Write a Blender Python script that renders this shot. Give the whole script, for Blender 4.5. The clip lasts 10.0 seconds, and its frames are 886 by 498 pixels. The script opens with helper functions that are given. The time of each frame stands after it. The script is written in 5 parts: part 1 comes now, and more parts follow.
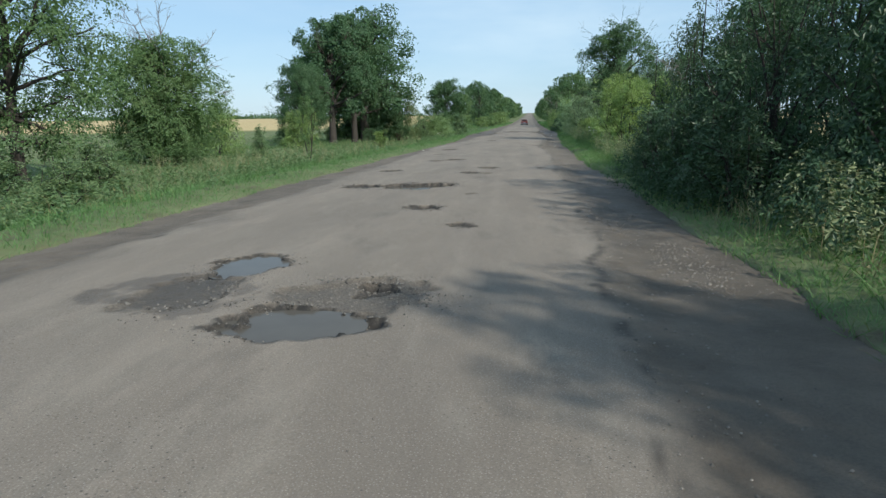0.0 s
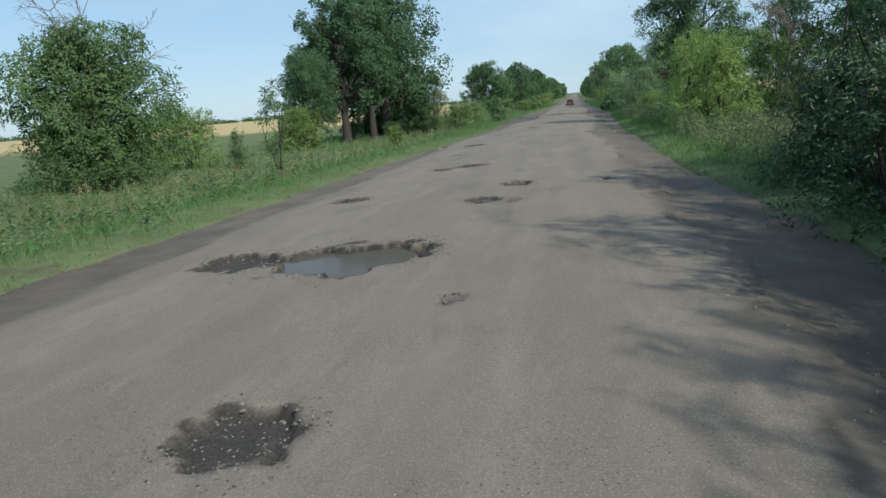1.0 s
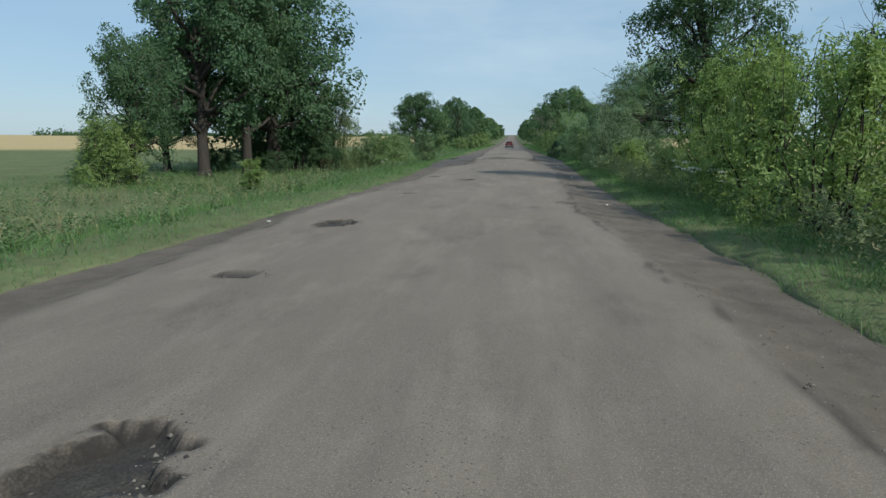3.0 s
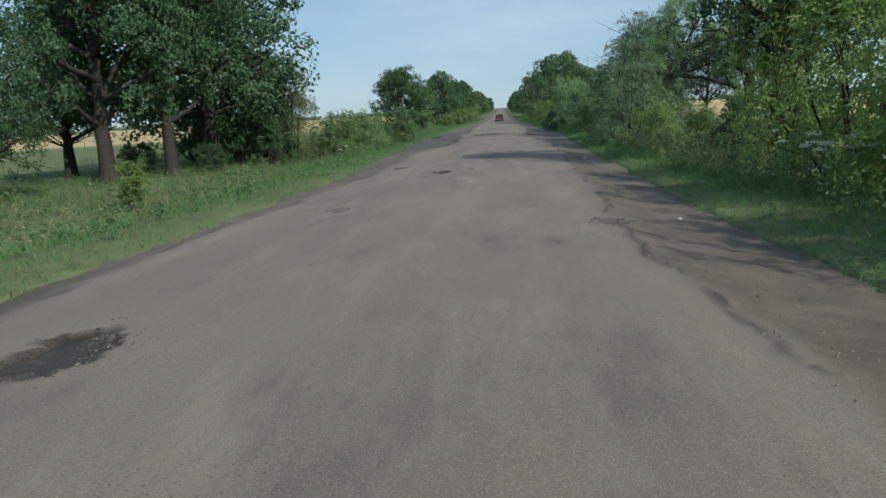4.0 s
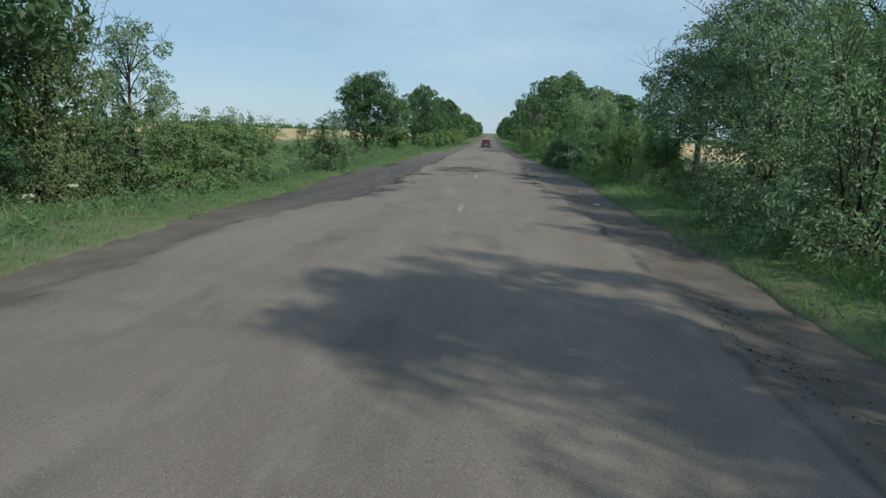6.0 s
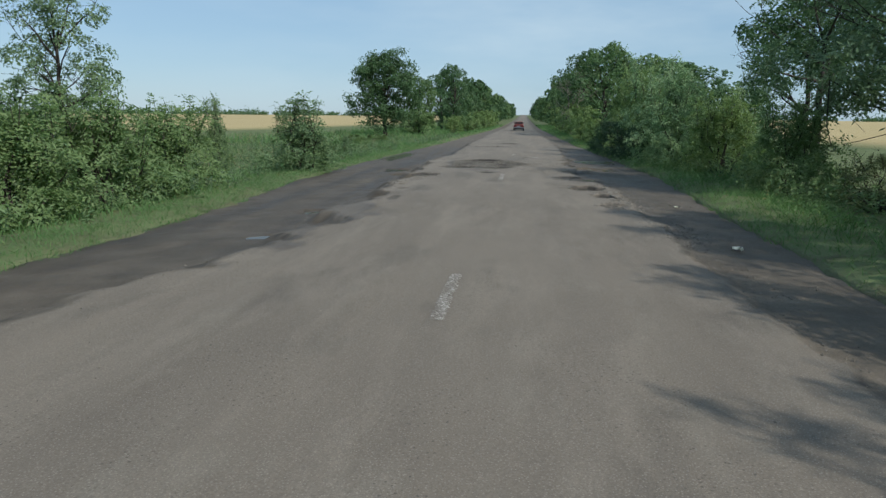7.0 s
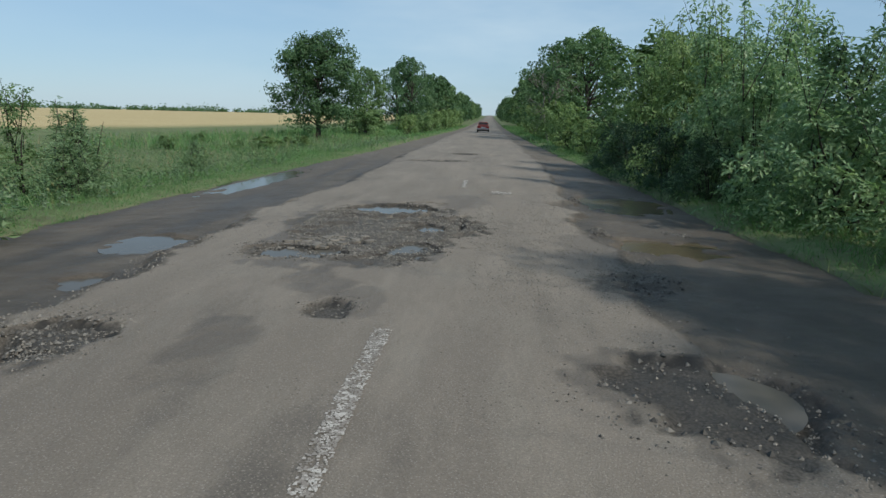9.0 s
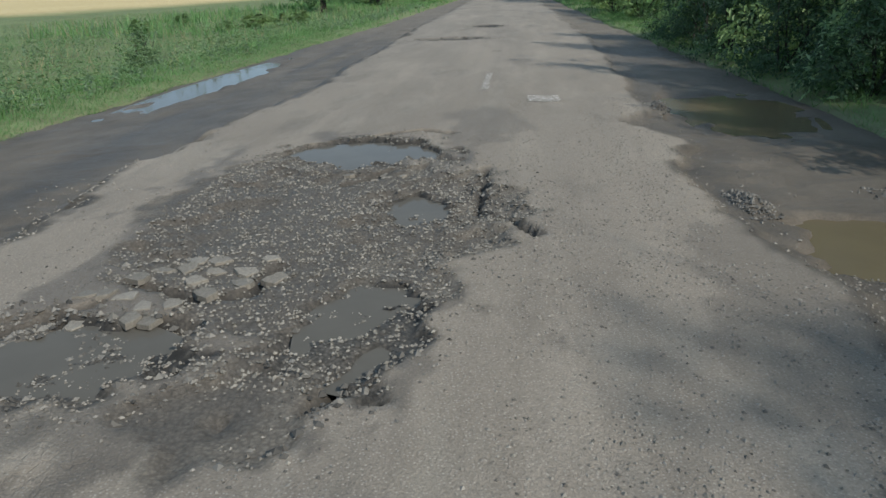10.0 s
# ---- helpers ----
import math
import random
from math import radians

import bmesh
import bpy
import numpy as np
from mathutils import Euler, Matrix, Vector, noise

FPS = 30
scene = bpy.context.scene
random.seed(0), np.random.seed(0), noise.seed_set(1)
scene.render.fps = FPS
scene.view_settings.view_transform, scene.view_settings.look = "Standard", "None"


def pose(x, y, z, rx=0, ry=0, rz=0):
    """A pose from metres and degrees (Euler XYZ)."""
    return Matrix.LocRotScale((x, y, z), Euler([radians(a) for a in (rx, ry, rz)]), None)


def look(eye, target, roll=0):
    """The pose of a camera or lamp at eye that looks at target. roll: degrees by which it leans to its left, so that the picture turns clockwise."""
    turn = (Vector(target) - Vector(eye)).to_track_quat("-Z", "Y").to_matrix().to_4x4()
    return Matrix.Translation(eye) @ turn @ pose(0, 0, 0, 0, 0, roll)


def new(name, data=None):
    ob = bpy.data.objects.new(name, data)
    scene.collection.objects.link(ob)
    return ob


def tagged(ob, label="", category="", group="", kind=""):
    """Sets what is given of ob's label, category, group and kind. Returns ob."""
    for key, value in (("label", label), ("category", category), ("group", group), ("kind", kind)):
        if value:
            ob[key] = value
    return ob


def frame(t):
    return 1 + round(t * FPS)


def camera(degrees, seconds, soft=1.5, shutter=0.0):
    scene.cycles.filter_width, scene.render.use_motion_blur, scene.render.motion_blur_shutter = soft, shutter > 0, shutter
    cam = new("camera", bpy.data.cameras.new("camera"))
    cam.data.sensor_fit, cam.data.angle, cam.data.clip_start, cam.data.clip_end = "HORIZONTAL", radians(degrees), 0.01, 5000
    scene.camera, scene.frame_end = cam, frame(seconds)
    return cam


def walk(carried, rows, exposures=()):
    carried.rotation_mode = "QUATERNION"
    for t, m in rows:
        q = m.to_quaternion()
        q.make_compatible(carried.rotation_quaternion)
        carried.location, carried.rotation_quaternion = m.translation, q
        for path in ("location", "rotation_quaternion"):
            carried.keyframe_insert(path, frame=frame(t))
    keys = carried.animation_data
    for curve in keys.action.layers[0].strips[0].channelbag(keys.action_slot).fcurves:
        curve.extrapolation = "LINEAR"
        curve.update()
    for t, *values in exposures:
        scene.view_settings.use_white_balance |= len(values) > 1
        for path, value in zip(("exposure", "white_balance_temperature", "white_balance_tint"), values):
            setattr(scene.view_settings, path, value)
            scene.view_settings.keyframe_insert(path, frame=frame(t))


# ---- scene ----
cam = camera(66.2, 10.0, 1.5, 0.0)
PATH = [
    (0, (0.824, -2.008, 1.43), (0.573, -0.06, 1.057), -0.6),
    (0.5, (0.875, 2.376, 1.346), (0.573, 4.313, 0.952), -1.9),
    (1, (0.636, 6.484, 1.397), (0.237, 8.402, 0.995), -4.5),
    (1.5, (0.399, 10.477, 1.386), (0.065, 12.41, 0.994), -1.6),
    (2, (0.203, 14.398, 1.381), (-0.124, 16.347, 1.071), 0.4),
    (3.5, (-0.188, 23.736, 1.425), (-0.323, 25.705, 1.098), -0.4),
    (4, (-0.14, 27.893, 1.406), (-0.326, 29.848, 1.025), -2.9),
    (4.5, (-0.107, 32.253, 1.39), (-0.284, 34.214, 1.039), -1.3),
    (5, (-0.103, 37.009, 1.366), (-0.282, 38.964, 0.98), -0.1),
    (5.5, (0.054, 41.408, 1.4), (0.066, 43.377, 1.049), -0.7),
    (6, (0.045, 46.374, 1.405), (-0.079, 48.344, 1.082), 2.2),
    (7.5, (0.091, 58.692, 1.422), (-0.151, 60.639, 1.033), 0.2),
    (8, (-0.001, 62.687, 1.351), (-0.144, 64.645, 0.974), 0.1),
    (8.5, (0.079, 66.098, 1.391), (0.008, 68.073, 1.084), 2.7),
    (9, (0.221, 69.118, 1.386), (0.096, 71.079, 1.015), 1.4),
    (9.5, (0.243, 71.676, 1.394), (-0.014, 73.611, 0.96), -0.7),
    (10, (0.108, 73.748, 1.412), (-0.094, 75.6, 0.685), -1.6),
]
walk(cam, [(t, look(eye, target, roll)) for t, eye, target, roll in PATH],
     exposures=[(0.0, 0.5, 6350, 7), (1.0, 0.38, 6350, 7), (2.2, 0.15, 6350, 7), (9.0, 0.15, 6350, 7), (9.5, 0.26, 6350, 7), (10.0, 0.5, 6350, 7)])

# ---- world, sun ----
SUN_EL, SUN_AZ = 37.0, -43.0      # height over the horizon; turn from +x towards +y
world = bpy.data.worlds.new("sky")
scene.world = world
world.use_nodes = True
wt = world.node_tree
wt.nodes.clear()


def wn(kind, **values):
    node = wt.nodes.new(kind)
    for key, value in values.items():
        node.inputs[key].default_value = value
    return node


w_out, w_bg = wn("ShaderNodeOutputWorld"), wn("ShaderNodeBackground", Strength=0.15)
w_sky = wn("ShaderNodeTexSky")
w_sky.sky_type, w_sky.sun_disc = "NISHITA", False
w_sky.sun_elevation, w_sky.sun_rotation = radians(SUN_EL), radians(90 - SUN_AZ)
w_sky.air_density, w_sky.dust_density, w_sky.ozone_density = 1.0, 0.4, 3.0
# thin veils of high cloud
w_geo, w_map = wn("ShaderNodeTexCoord"), wn("ShaderNodeMapping")
w_map.inputs["Scale"].default_value = (1.2, 1.0, 4.5)
w_map.inputs["Location"].default_value = (0.35, 0.0, 0.55)
w_noise = wn("ShaderNodeTexNoise", Scale=1.9, Detail=5.0, Roughness=0.55)
w_ramp = wn("ShaderNodeValToRGB")
w_ramp.color_ramp.elements[0].position, w_ramp.color_ramp.elements[1].position = 0.4, 0.72
w_mul = wn("ShaderNodeMath")
w_mul.operation = "MULTIPLY"
w_mul.inputs[1].default_value = 0.75
w_sep, w_side, w_veil = wn("ShaderNodeSeparateXYZ"), wn("ShaderNodeMapRange"), wn("ShaderNodeMath")
w_side.inputs["From Min"].default_value, w_side.inputs["From Max"].default_value = -0.55, 0.05
w_side.inputs["To Min"].default_value = 0.15
w_veil.operation = "MULTIPLY"
w_haze = wn("ShaderNodeMixRGB", Fac=0.78, Color2=(1.75, 2.6, 3.5, 1))
w_mix = wn("ShaderNodeMixRGB", Color2=(3.6, 4.35, 4.9, 1))
for a, b in ((w_geo.outputs["Generated"], w_map.inputs[0]), (w_map.outputs[0], w_noise.inputs["Vector"]), (w_noise.outputs[0], w_ramp.inputs[0]),
             (w_ramp.outputs[0], w_mul.inputs[0]), (w_geo.outputs["Generated"], w_sep.inputs[0]), (w_sep.outputs[0], w_side.inputs["Value"]), (w_mul.outputs[0], w_veil.inputs[0]),
             (w_side.outputs[0], w_veil.inputs[1]), (w_veil.outputs[0], w_mix.inputs[0]), (w_sky.outputs[0], w_haze.inputs[1]), (w_haze.outputs[0], w_mix.inputs[1]),
             (w_mix.outputs[0], w_bg.inputs[0]), (w_bg.outputs[0], w_out.inputs[0])):
    wt.links.new(a, b)

sun_data = bpy.data.lights.new("sun", "SUN")
sun_data.energy, sun_data.angle, sun_data.color = 3.7, radians(0.9), (1.0, 0.93, 0.82)
sun = new("sun", sun_data)
sun_dir = Vector((math.cos(radians(SUN_EL)) * math.cos(radians(SUN_AZ)), math.cos(radians(SUN_EL)) * math.sin(radians(SUN_AZ)), math.sin(radians(SUN_EL))))
sun.matrix_basis = look(sun_dir * 60, (0, 0, 0))

# ---- materials ----


class Mat:
    """A node material with short ways to add nodes."""

    def __init__(self, name, rough=0.8, spec=0.3):
        self.m = bpy.data.materials.new(name)
        self.m.use_nodes = True
        self.t = self.m.node_tree
        self.b = self.t.nodes["Principled BSDF"]
        self.b.inputs["Roughness"].default_value = rough
        self.b.inputs["Specular IOR Level"].default_value = spec
        self.co = self.t.nodes.new("ShaderNodeTexCoord").outputs["Object"]

    def put(self, value, socket):
        if isinstance(value, bpy.types.NodeSocket):
            self.t.links.new(value, socket)
        elif isinstance(value, tuple) and len(value) == 3 and socket.type == "RGBA":
            socket.default_value = (*value, 1)
        else:
            socket.default_value = value

    def noise(self, scale, detail=4.0, rough=0.6, stretch=None):
        n = self.t.nodes.new("ShaderNodeTexNoise")
        n.inputs["Scale"].default_value, n.inputs["Detail"].default_value, n.inputs["Roughness"].default_value = scale, detail, rough
        co = self.co
        if stretch:
            mp = self.t.nodes.new("ShaderNodeMapping")
            mp.inputs["Scale"].default_value = stretch
            self.t.links.new(co, mp.inputs[0])
            co = mp.outputs[0]
        self.t.links.new(co, n.inputs["Vector"])
        return n.outputs[0]

    def cells(self, scale, feature="F1"):
        n = self.t.nodes.new("ShaderNodeTexVoronoi")
        n.feature = feature
        n.inputs["Scale"].default_value = scale
        self.t.links.new(self.co, n.inputs["Vector"])
        return n.outputs[0]

    def ramp(self, value, lo, hi, a=(0, 0, 0), b=(1, 1, 1)):
        n = self.t.nodes.new("ShaderNodeValToRGB")
        e = n.color_ramp.elements
        e[0].position, e[1].position, e[0].color, e[1].color = lo, hi, (*a, 1), (*b, 1)
        self.put(value, n.inputs[0])
        return n.outputs[0]

    def mix(self, fac, a, b, how="MIX"):
        n = self.t.nodes.new("ShaderNodeMixRGB")
        n.blend_type = how
        for value, socket in zip((fac, a, b), n.inputs):
            self.put(value, socket)
        return n.outputs[0]

    def math(self, how, a, b):
        n = self.t.nodes.new("ShaderNodeMath")
        n.operation = how
        self.put(a, n.inputs[0])
        self.put(b, n.inputs[1])
        return n.outputs[0]

    def attr(self, name):
        n = self.t.nodes.new("ShaderNodeAttribute")
        n.attribute_name = name
        return n.outputs["Fac"]

    def island(self):
        return self.t.nodes.new("ShaderNodeNewGeometry").outputs["Random Per Island"]

    def each(self):
        return self.t.nodes.new("ShaderNodeObjectInfo").outputs["Random"]

    def bump(self, height, strength=0.4, distance=0.01):
        n = self.t.nodes.new("ShaderNodeBump")
        n.inputs["Strength"].default_value, n.inputs["Distance"].default_value = strength, distance
        self.put(height, n.inputs["Height"])
        self.t.links.new(n.outputs[0], self.b.inputs["Normal"])
        return self

    def color(self, value):
        self.put(value, self.b.inputs["Base Color"])
        return self

    def leafy(self, value, through_it=0.35):
        """Leaves that let part of the light through."""
        self.color(value)
        tr = self.t.nodes.new("ShaderNodeBsdfTranslucent")
        mx = self.t.nodes.new("ShaderNodeMixShader")
        self.put(self.mix(1.0, value, (1.02, 1.1, 0.72), "MULTIPLY"), tr.inputs[0])
        mx.inputs[0].default_value = through_it
        out = self.t.nodes["Material Output"]
        self.t.links.new(self.b.outputs[0], mx.inputs[1])
        self.t.links.new(tr.outputs[0], mx.inputs[2])
        self.t.links.new(mx.outputs[0], out.inputs[0])
        return self


def foliage(name, dark, light, rough=0.5, through_it=0.42, dry=None, blotch=None, spread=0.3):
    m = Mat(name, rough, 0.28)
    c = m.mix(m.ramp(m.island(), 0.0, 1.0, (0.5 - spread,) * 3, (0.5 + spread,) * 3), dark, light)
    c = m.mix(m.ramp(m.noise(0.9, 2.0), 0.35, 0.7), c, m.mix(1.0, c, (0.72, 0.78, 0.7), "MULTIPLY"))
    if blotch:
        c = m.mix(m.ramp(m.noise(0.22, 4.0, 0.65), 0.42, 0.6), c, m.mix(1.0, c, blotch, "MULTIPLY"))
    if dry:
        c = m.mix(m.ramp(m.math("MULTIPLY", m.noise(1.7, 2.0), m.island()), 0.46, 0.6), c, dry)
    c = m.mix(m.each(), c, m.mix(1.0, c, (1.07, 1.02, 0.9), "MULTIPLY"))
    return m.leafy(c, through_it).m


LEAF_DARK = foliage("leaf_dark_green", (0.054, 0.112, 0.062), (0.121, 0.21, 0.112), 0.5, 0.42)
LEAF_DEEP = foliage("leaf_deep_green", (0.032, 0.070, 0.042), (0.078, 0.138, 0.076), 0.45, 0.26)
LEAF_MID = foliage("leaf_mid_green", (0.08, 0.15, 0.075), (0.178, 0.275, 0.132))
LEAF_FRESH = foliage("leaf_fresh_green", (0.128, 0.215, 0.104), (0.278, 0.382, 0.188), 0.5, 0.46)
LEAF_YOUNG = foliage("leaf_young_bush", (0.09, 0.165, 0.092), (0.235, 0.33, 0.185), 0.45, 0.42, spread=0.5)
LEAF_ELDER = foliage("leaf_compound_pale_green", (0.15, 0.26, 0.152), (0.38, 0.5, 0.32), 0.4, 0.48, spread=0.5)
LEAF_LIME = foliage("leaf_yellow_green", (0.16, 0.25, 0.092), (0.33, 0.44, 0.178), 0.5, 0.46, spread=0.4)
LEAF_SILVER = foliage("leaf_silver_green", (0.1, 0.175, 0.108), (0.26, 0.355, 0.225), 0.5, 0.36, spread=0.42)
LEAF_BROWN = foliage("leaf_thin_olive", (0.08, 0.125, 0.065), (0.18, 0.23, 0.122), 0.65, 0.32, (0.18, 0.18, 0.1))
LEAF_OLIVE = foliage("leaf_olive_green", (0.1, 0.15, 0.07), (0.21, 0.265, 0.125), 0.55, 0.36, (0.22, 0.2, 0.1))
GRASS = foliage("grass_blades", (0.074, 0.168, 0.07), (0.168, 0.3, 0.126), 0.6, 0.38, (0.19, 0.22, 0.1))
WEED = foliage("weed_leaves", (0.084, 0.155, 0.08), (0.185, 0.28, 0.14), 0.6, 0.3, (0.19, 0.2, 0.1))
MEADOW = foliage("meadow_blades", (0.14, 0.21, 0.112), (0.275, 0.35, 0.2), 0.65, 0.38, (0.28, 0.27, 0.15), (0.72, 0.8, 0.76))
WEED_GREY = foliage("weed_leaves_grey", (0.088, 0.145, 0.09), (0.198, 0.275, 0.175), 0.65, 0.25, (0.2, 0.18, 0.1))
WEED_PALE = foliage("weed_leaves_pale", (0.16, 0.2, 0.11), (0.36, 0.38, 0.24), 0.7, 0.3, (0.36, 0.32, 0.2))
RUST = foliage("withered_leaves", (0.07, 0.045, 0.03), (0.16, 0.1, 0.065), 0.85, 0.15)
DRY = foliage("dry_stalks", (0.19, 0.175, 0.11), (0.34, 0.31, 0.2), 0.8, 0.2)

bark = Mat("bark", 0.9, 0.15)
bk = bark.mix(bark.noise(5.0, 5.0, 0.7, (1, 1, 0.25)), (0.02, 0.018, 0.016), (0.075, 0.067, 0.06))
BARK = bark.color(bk).bump(bark.noise(14.0, 4.0, 0.7, (1, 1, 0.2)), 0.7, 0.03).m
dead = Mat("dead_wood", 0.9, 0.15)
DEAD = dead.color(dead.mix(dead.noise(6.0), (0.11, 0.1, 0.09), (0.22, 0.2, 0.18))).m
petal = Mat("white_petals", 0.7, 0.2)
PETAL = petal.leafy(petal.mix(petal.island(), (0.62, 0.62, 0.56), (0.82, 0.82, 0.78)), 0.25).m

# verge soil and fields
soil = Mat("verge_and_field_ground", 0.95, 0.1)
green = soil.mix(soil.ramp(soil.noise(0.35, 5.0), 0.35, 0.65), (0.1, 0.14, 0.064), (0.16, 0.205, 0.096))
green = soil.mix(soil.ramp(soil.noise(3.0, 5.0, 0.7), 0.35, 0.7), green, (0.115, 0.125, 0.064))
earth = soil.mix(soil.noise(4.0, 5.0), (0.05, 0.042, 0.033), (0.12, 0.1, 0.075))
base = soil.mix(soil.ramp(soil.noise(1.1, 5.0, 0.7), 0.56, 0.72), green, earth)
crop = soil.mix(soil.noise(0.08, 5.0, 0.6, (1, 0.25, 1)), (0.38, 0.3, 0.16), (0.53, 0.44, 0.26))
crop = soil.mix(soil.ramp(soil.noise(2.5, 4.0, 0.7), 0.4, 0.75), crop, (0.33, 0.25, 0.11))
base = soil.mix(soil.attr("edge"), base, soil.mix(soil.noise(7.0, 5.0, 0.7), (0.1, 0.085, 0.066), (0.25, 0.22, 0.165)))
SOIL = soil.color(soil.mix(soil.attr("wheat"), base, crop)).bump(soil.noise(6.0, 5.0, 0.7), 0.8, 0.08).m

# old asphalt with dust, dirt shoulders, broken holes, damp patches and painted shade in cracks
rd = Mat("old_asphalt_and_dirt", 0.85, 0.3)
asph = rd.mix(rd.ramp(rd.noise(0.5, 5.0, 0.6, (1, 0.35, 1)), 0.3, 0.7), (0.164, 0.146, 0.126), (0.214, 0.191, 0.165))
asph = rd.mix(rd.ramp(rd.noise(2.2, 5.0, 0.7, (1, 0.3, 1)), 0.52, 0.75), asph, (0.222, 0.205, 0.178))
asph = rd.mix(rd.ramp(rd.noise(1.1, 4.0, 0.6, (1, 0.4, 1)), 0.56, 0.72), asph, (0.13, 0.118, 0.105))
asph = rd.mix(rd.math("MULTIPLY", rd.ramp(rd.noise(1.3, 6.0, 0.75, (1, 0.22, 1)), 0.5, 0.68), 0.55), asph, (0.262, 0.236, 0.204))
trk = rd.ramp(rd.noise(1.5, 4.0, 0.6, (1, 0.04, 1)), 0.33, 0.65)
asph = rd.mix(trk, rd.mix(1.0, asph, (0.92, 0.92, 0.93), "MULTIPLY"), rd.mix(1.0, asph, (1.04, 1.035, 1.03), "MULTIPLY"))
asph = rd.mix(rd.ramp(rd.noise(90.0, 3.0, 0.7), 0.35, 0.7), rd.mix(1.0, asph, (0.78, 0.78, 0.78), "MULTIPLY"), rd.mix(1.0, asph, (1.15, 1.14, 1.12), "MULTIPLY"))
asph = rd.mix(rd.ramp(rd.cells(62.0), 0.12, 0.32, (0.75, 0.75, 0.75), (0, 0, 0)), asph, (0.3, 0.28, 0.25))
asph = rd.mix(rd.math("MULTIPLY", rd.ramp(rd.cells(26.0), 0.1, 0.22, (1, 1, 1), (0, 0, 0)), rd.ramp(rd.noise(0.9, 3.0), 0.45, 0.6)), asph, (0.08, 0.073, 0.065))
dirt = rd.mix(rd.ramp(rd.noise(1.6, 6.0, 0.65), 0.3, 0.7), (0.105, 0.092, 0.077), (0.195, 0.173, 0.146))
dirt = rd.mix(rd.ramp(rd.noise(60.0, 4.0, 0.75), 0.35, 0.72), rd.mix(1.0, dirt, (0.65, 0.65, 0.66), "MULTIPLY"), rd.mix(1.0, dirt, (1.2, 1.18, 1.15), "MULTIPLY"))
hole = rd.mix(rd.ramp(rd.cells(55.0), 0.15, 0.75), (0.135, 0.124, 0.11), (0.05, 0.046, 0.041))
c = rd.mix(rd.attr("dirt"), asph, dirt)
c = rd.mix(rd.attr("hole"), c, hole)
c = rd.mix(1.0, c, (1.03, 0.995, 0.96), "MULTIPLY")
crk = rd.math("MULTIPLY", rd.ramp(rd.cells(17.0, "DISTANCE_TO_EDGE"), 0.0, 0.07, (1, 1, 1), (0, 0, 0)), rd.ramp(rd.noise(4.0, 4.0), 0.42, 0.6))
c = rd.mix(rd.math("MULTIPLY", crk, rd.attr("cracked")), c, (0.05, 0.045, 0.04))
# near-black bitumen; also painted shade inside cracks and under lips
c = rd.mix(rd.attr("bitumen_and_shade"), c, rd.mix(rd.noise(30.0), (0.018, 0.017, 0.016), (0.045, 0.041, 0.037)))
c = rd.mix(rd.attr("wet_and_shade"), c, rd.mix(1.0, c, (0.42, 0.41, 0.41), "MULTIPLY"))
rd.color(c)
rd.put(rd.ramp(rd.attr("wet_and_shade"), 0.0, 1.0, (0.88, 0.88, 0.88), (0.5, 0.5, 0.5)), rd.b.inputs["Roughness"])
hgt = rd.math("ADD", rd.math("MULTIPLY", rd.noise(90.0, 3.0, 0.8), 0.6), rd.math("MULTIPLY", rd.noise(16.0, 5.0, 0.75), rd.math("ADD", rd.attr("dirt"), 0.15)))
hgt = rd.math("SUBTRACT", hgt, rd.math("MULTIPLY", crk, rd.attr("cracked")))
ROAD = rd.bump(hgt, 0.6, 0.025).m

st = Mat("crushed_stone", 0.85, 0.3)
STONE = st.color(st.mix(st.island(), (0.085, 0.077, 0.068), (0.23, 0.212, 0.188))).bump(st.noise(60.0), 0.5, 0.004).m
chunk = Mat("broken_asphalt", 0.85, 0.3)
CHUNK = chunk.color(chunk.mix(chunk.island(), (0.035, 0.033, 0.031), (0.17, 0.16, 0.146))).bump(chunk.noise(45.0), 0.7, 0.006).m
grit = Mat("pale_crushed_stone", 0.85, 0.3)
GRIT = grit.color(grit.mix(grit.island(), (0.075, 0.07, 0.062), (0.235, 0.219, 0.194))).bump(grit.noise(60.0), 0.5, 0.004).m
plate = Mat("broken_asphalt_plate", 0.88, 0.3)
pl = plate.mix(plate.each(), (0.15, 0.136, 0.118), (0.235, 0.214, 0.186))
pl = plate.mix(plate.ramp(plate.noise(70.0, 4.0, 0.75), 0.35, 0.7), plate.mix(1.0, pl, (0.7, 0.7, 0.7), "MULTIPLY"), plate.mix(1.0, pl, (1.15, 1.14, 1.12), "MULTIPLY"))
PLATE = plate.color(pl).bump(plate.noise(80.0, 4.0, 0.8), 0.6, 0.01).m
water = Mat("still_water", 0.09, 0.12)
water.b.inputs["IOR"].default_value = 1.22
WATER = water.color(water.mix(water.noise(3.0), (0.07, 0.065, 0.057), (0.1, 0.093, 0.082))).bump(water.noise(5.0, 2.0), 0.03, 0.01).m
mud = Mat("muddy_water", 0.2, 0.12)
MUD = mud.color(mud.mix(mud.noise(2.0), (0.075, 0.06, 0.037), (0.11, 0.088, 0.054))).bump(mud.noise(5.0, 2.0), 0.03, 0.01).m
pnt = Mat("worn_road_paint", 0.75, 0.3)
PAINT = pnt.color(pnt.mix(pnt.ramp(pnt.noise(14.0, 5.0, 0.75), 0.44, 0.53), (0.46, 0.43, 0.395), (0.24, 0.215, 0.19))).m

# ---- mesh helpers ----


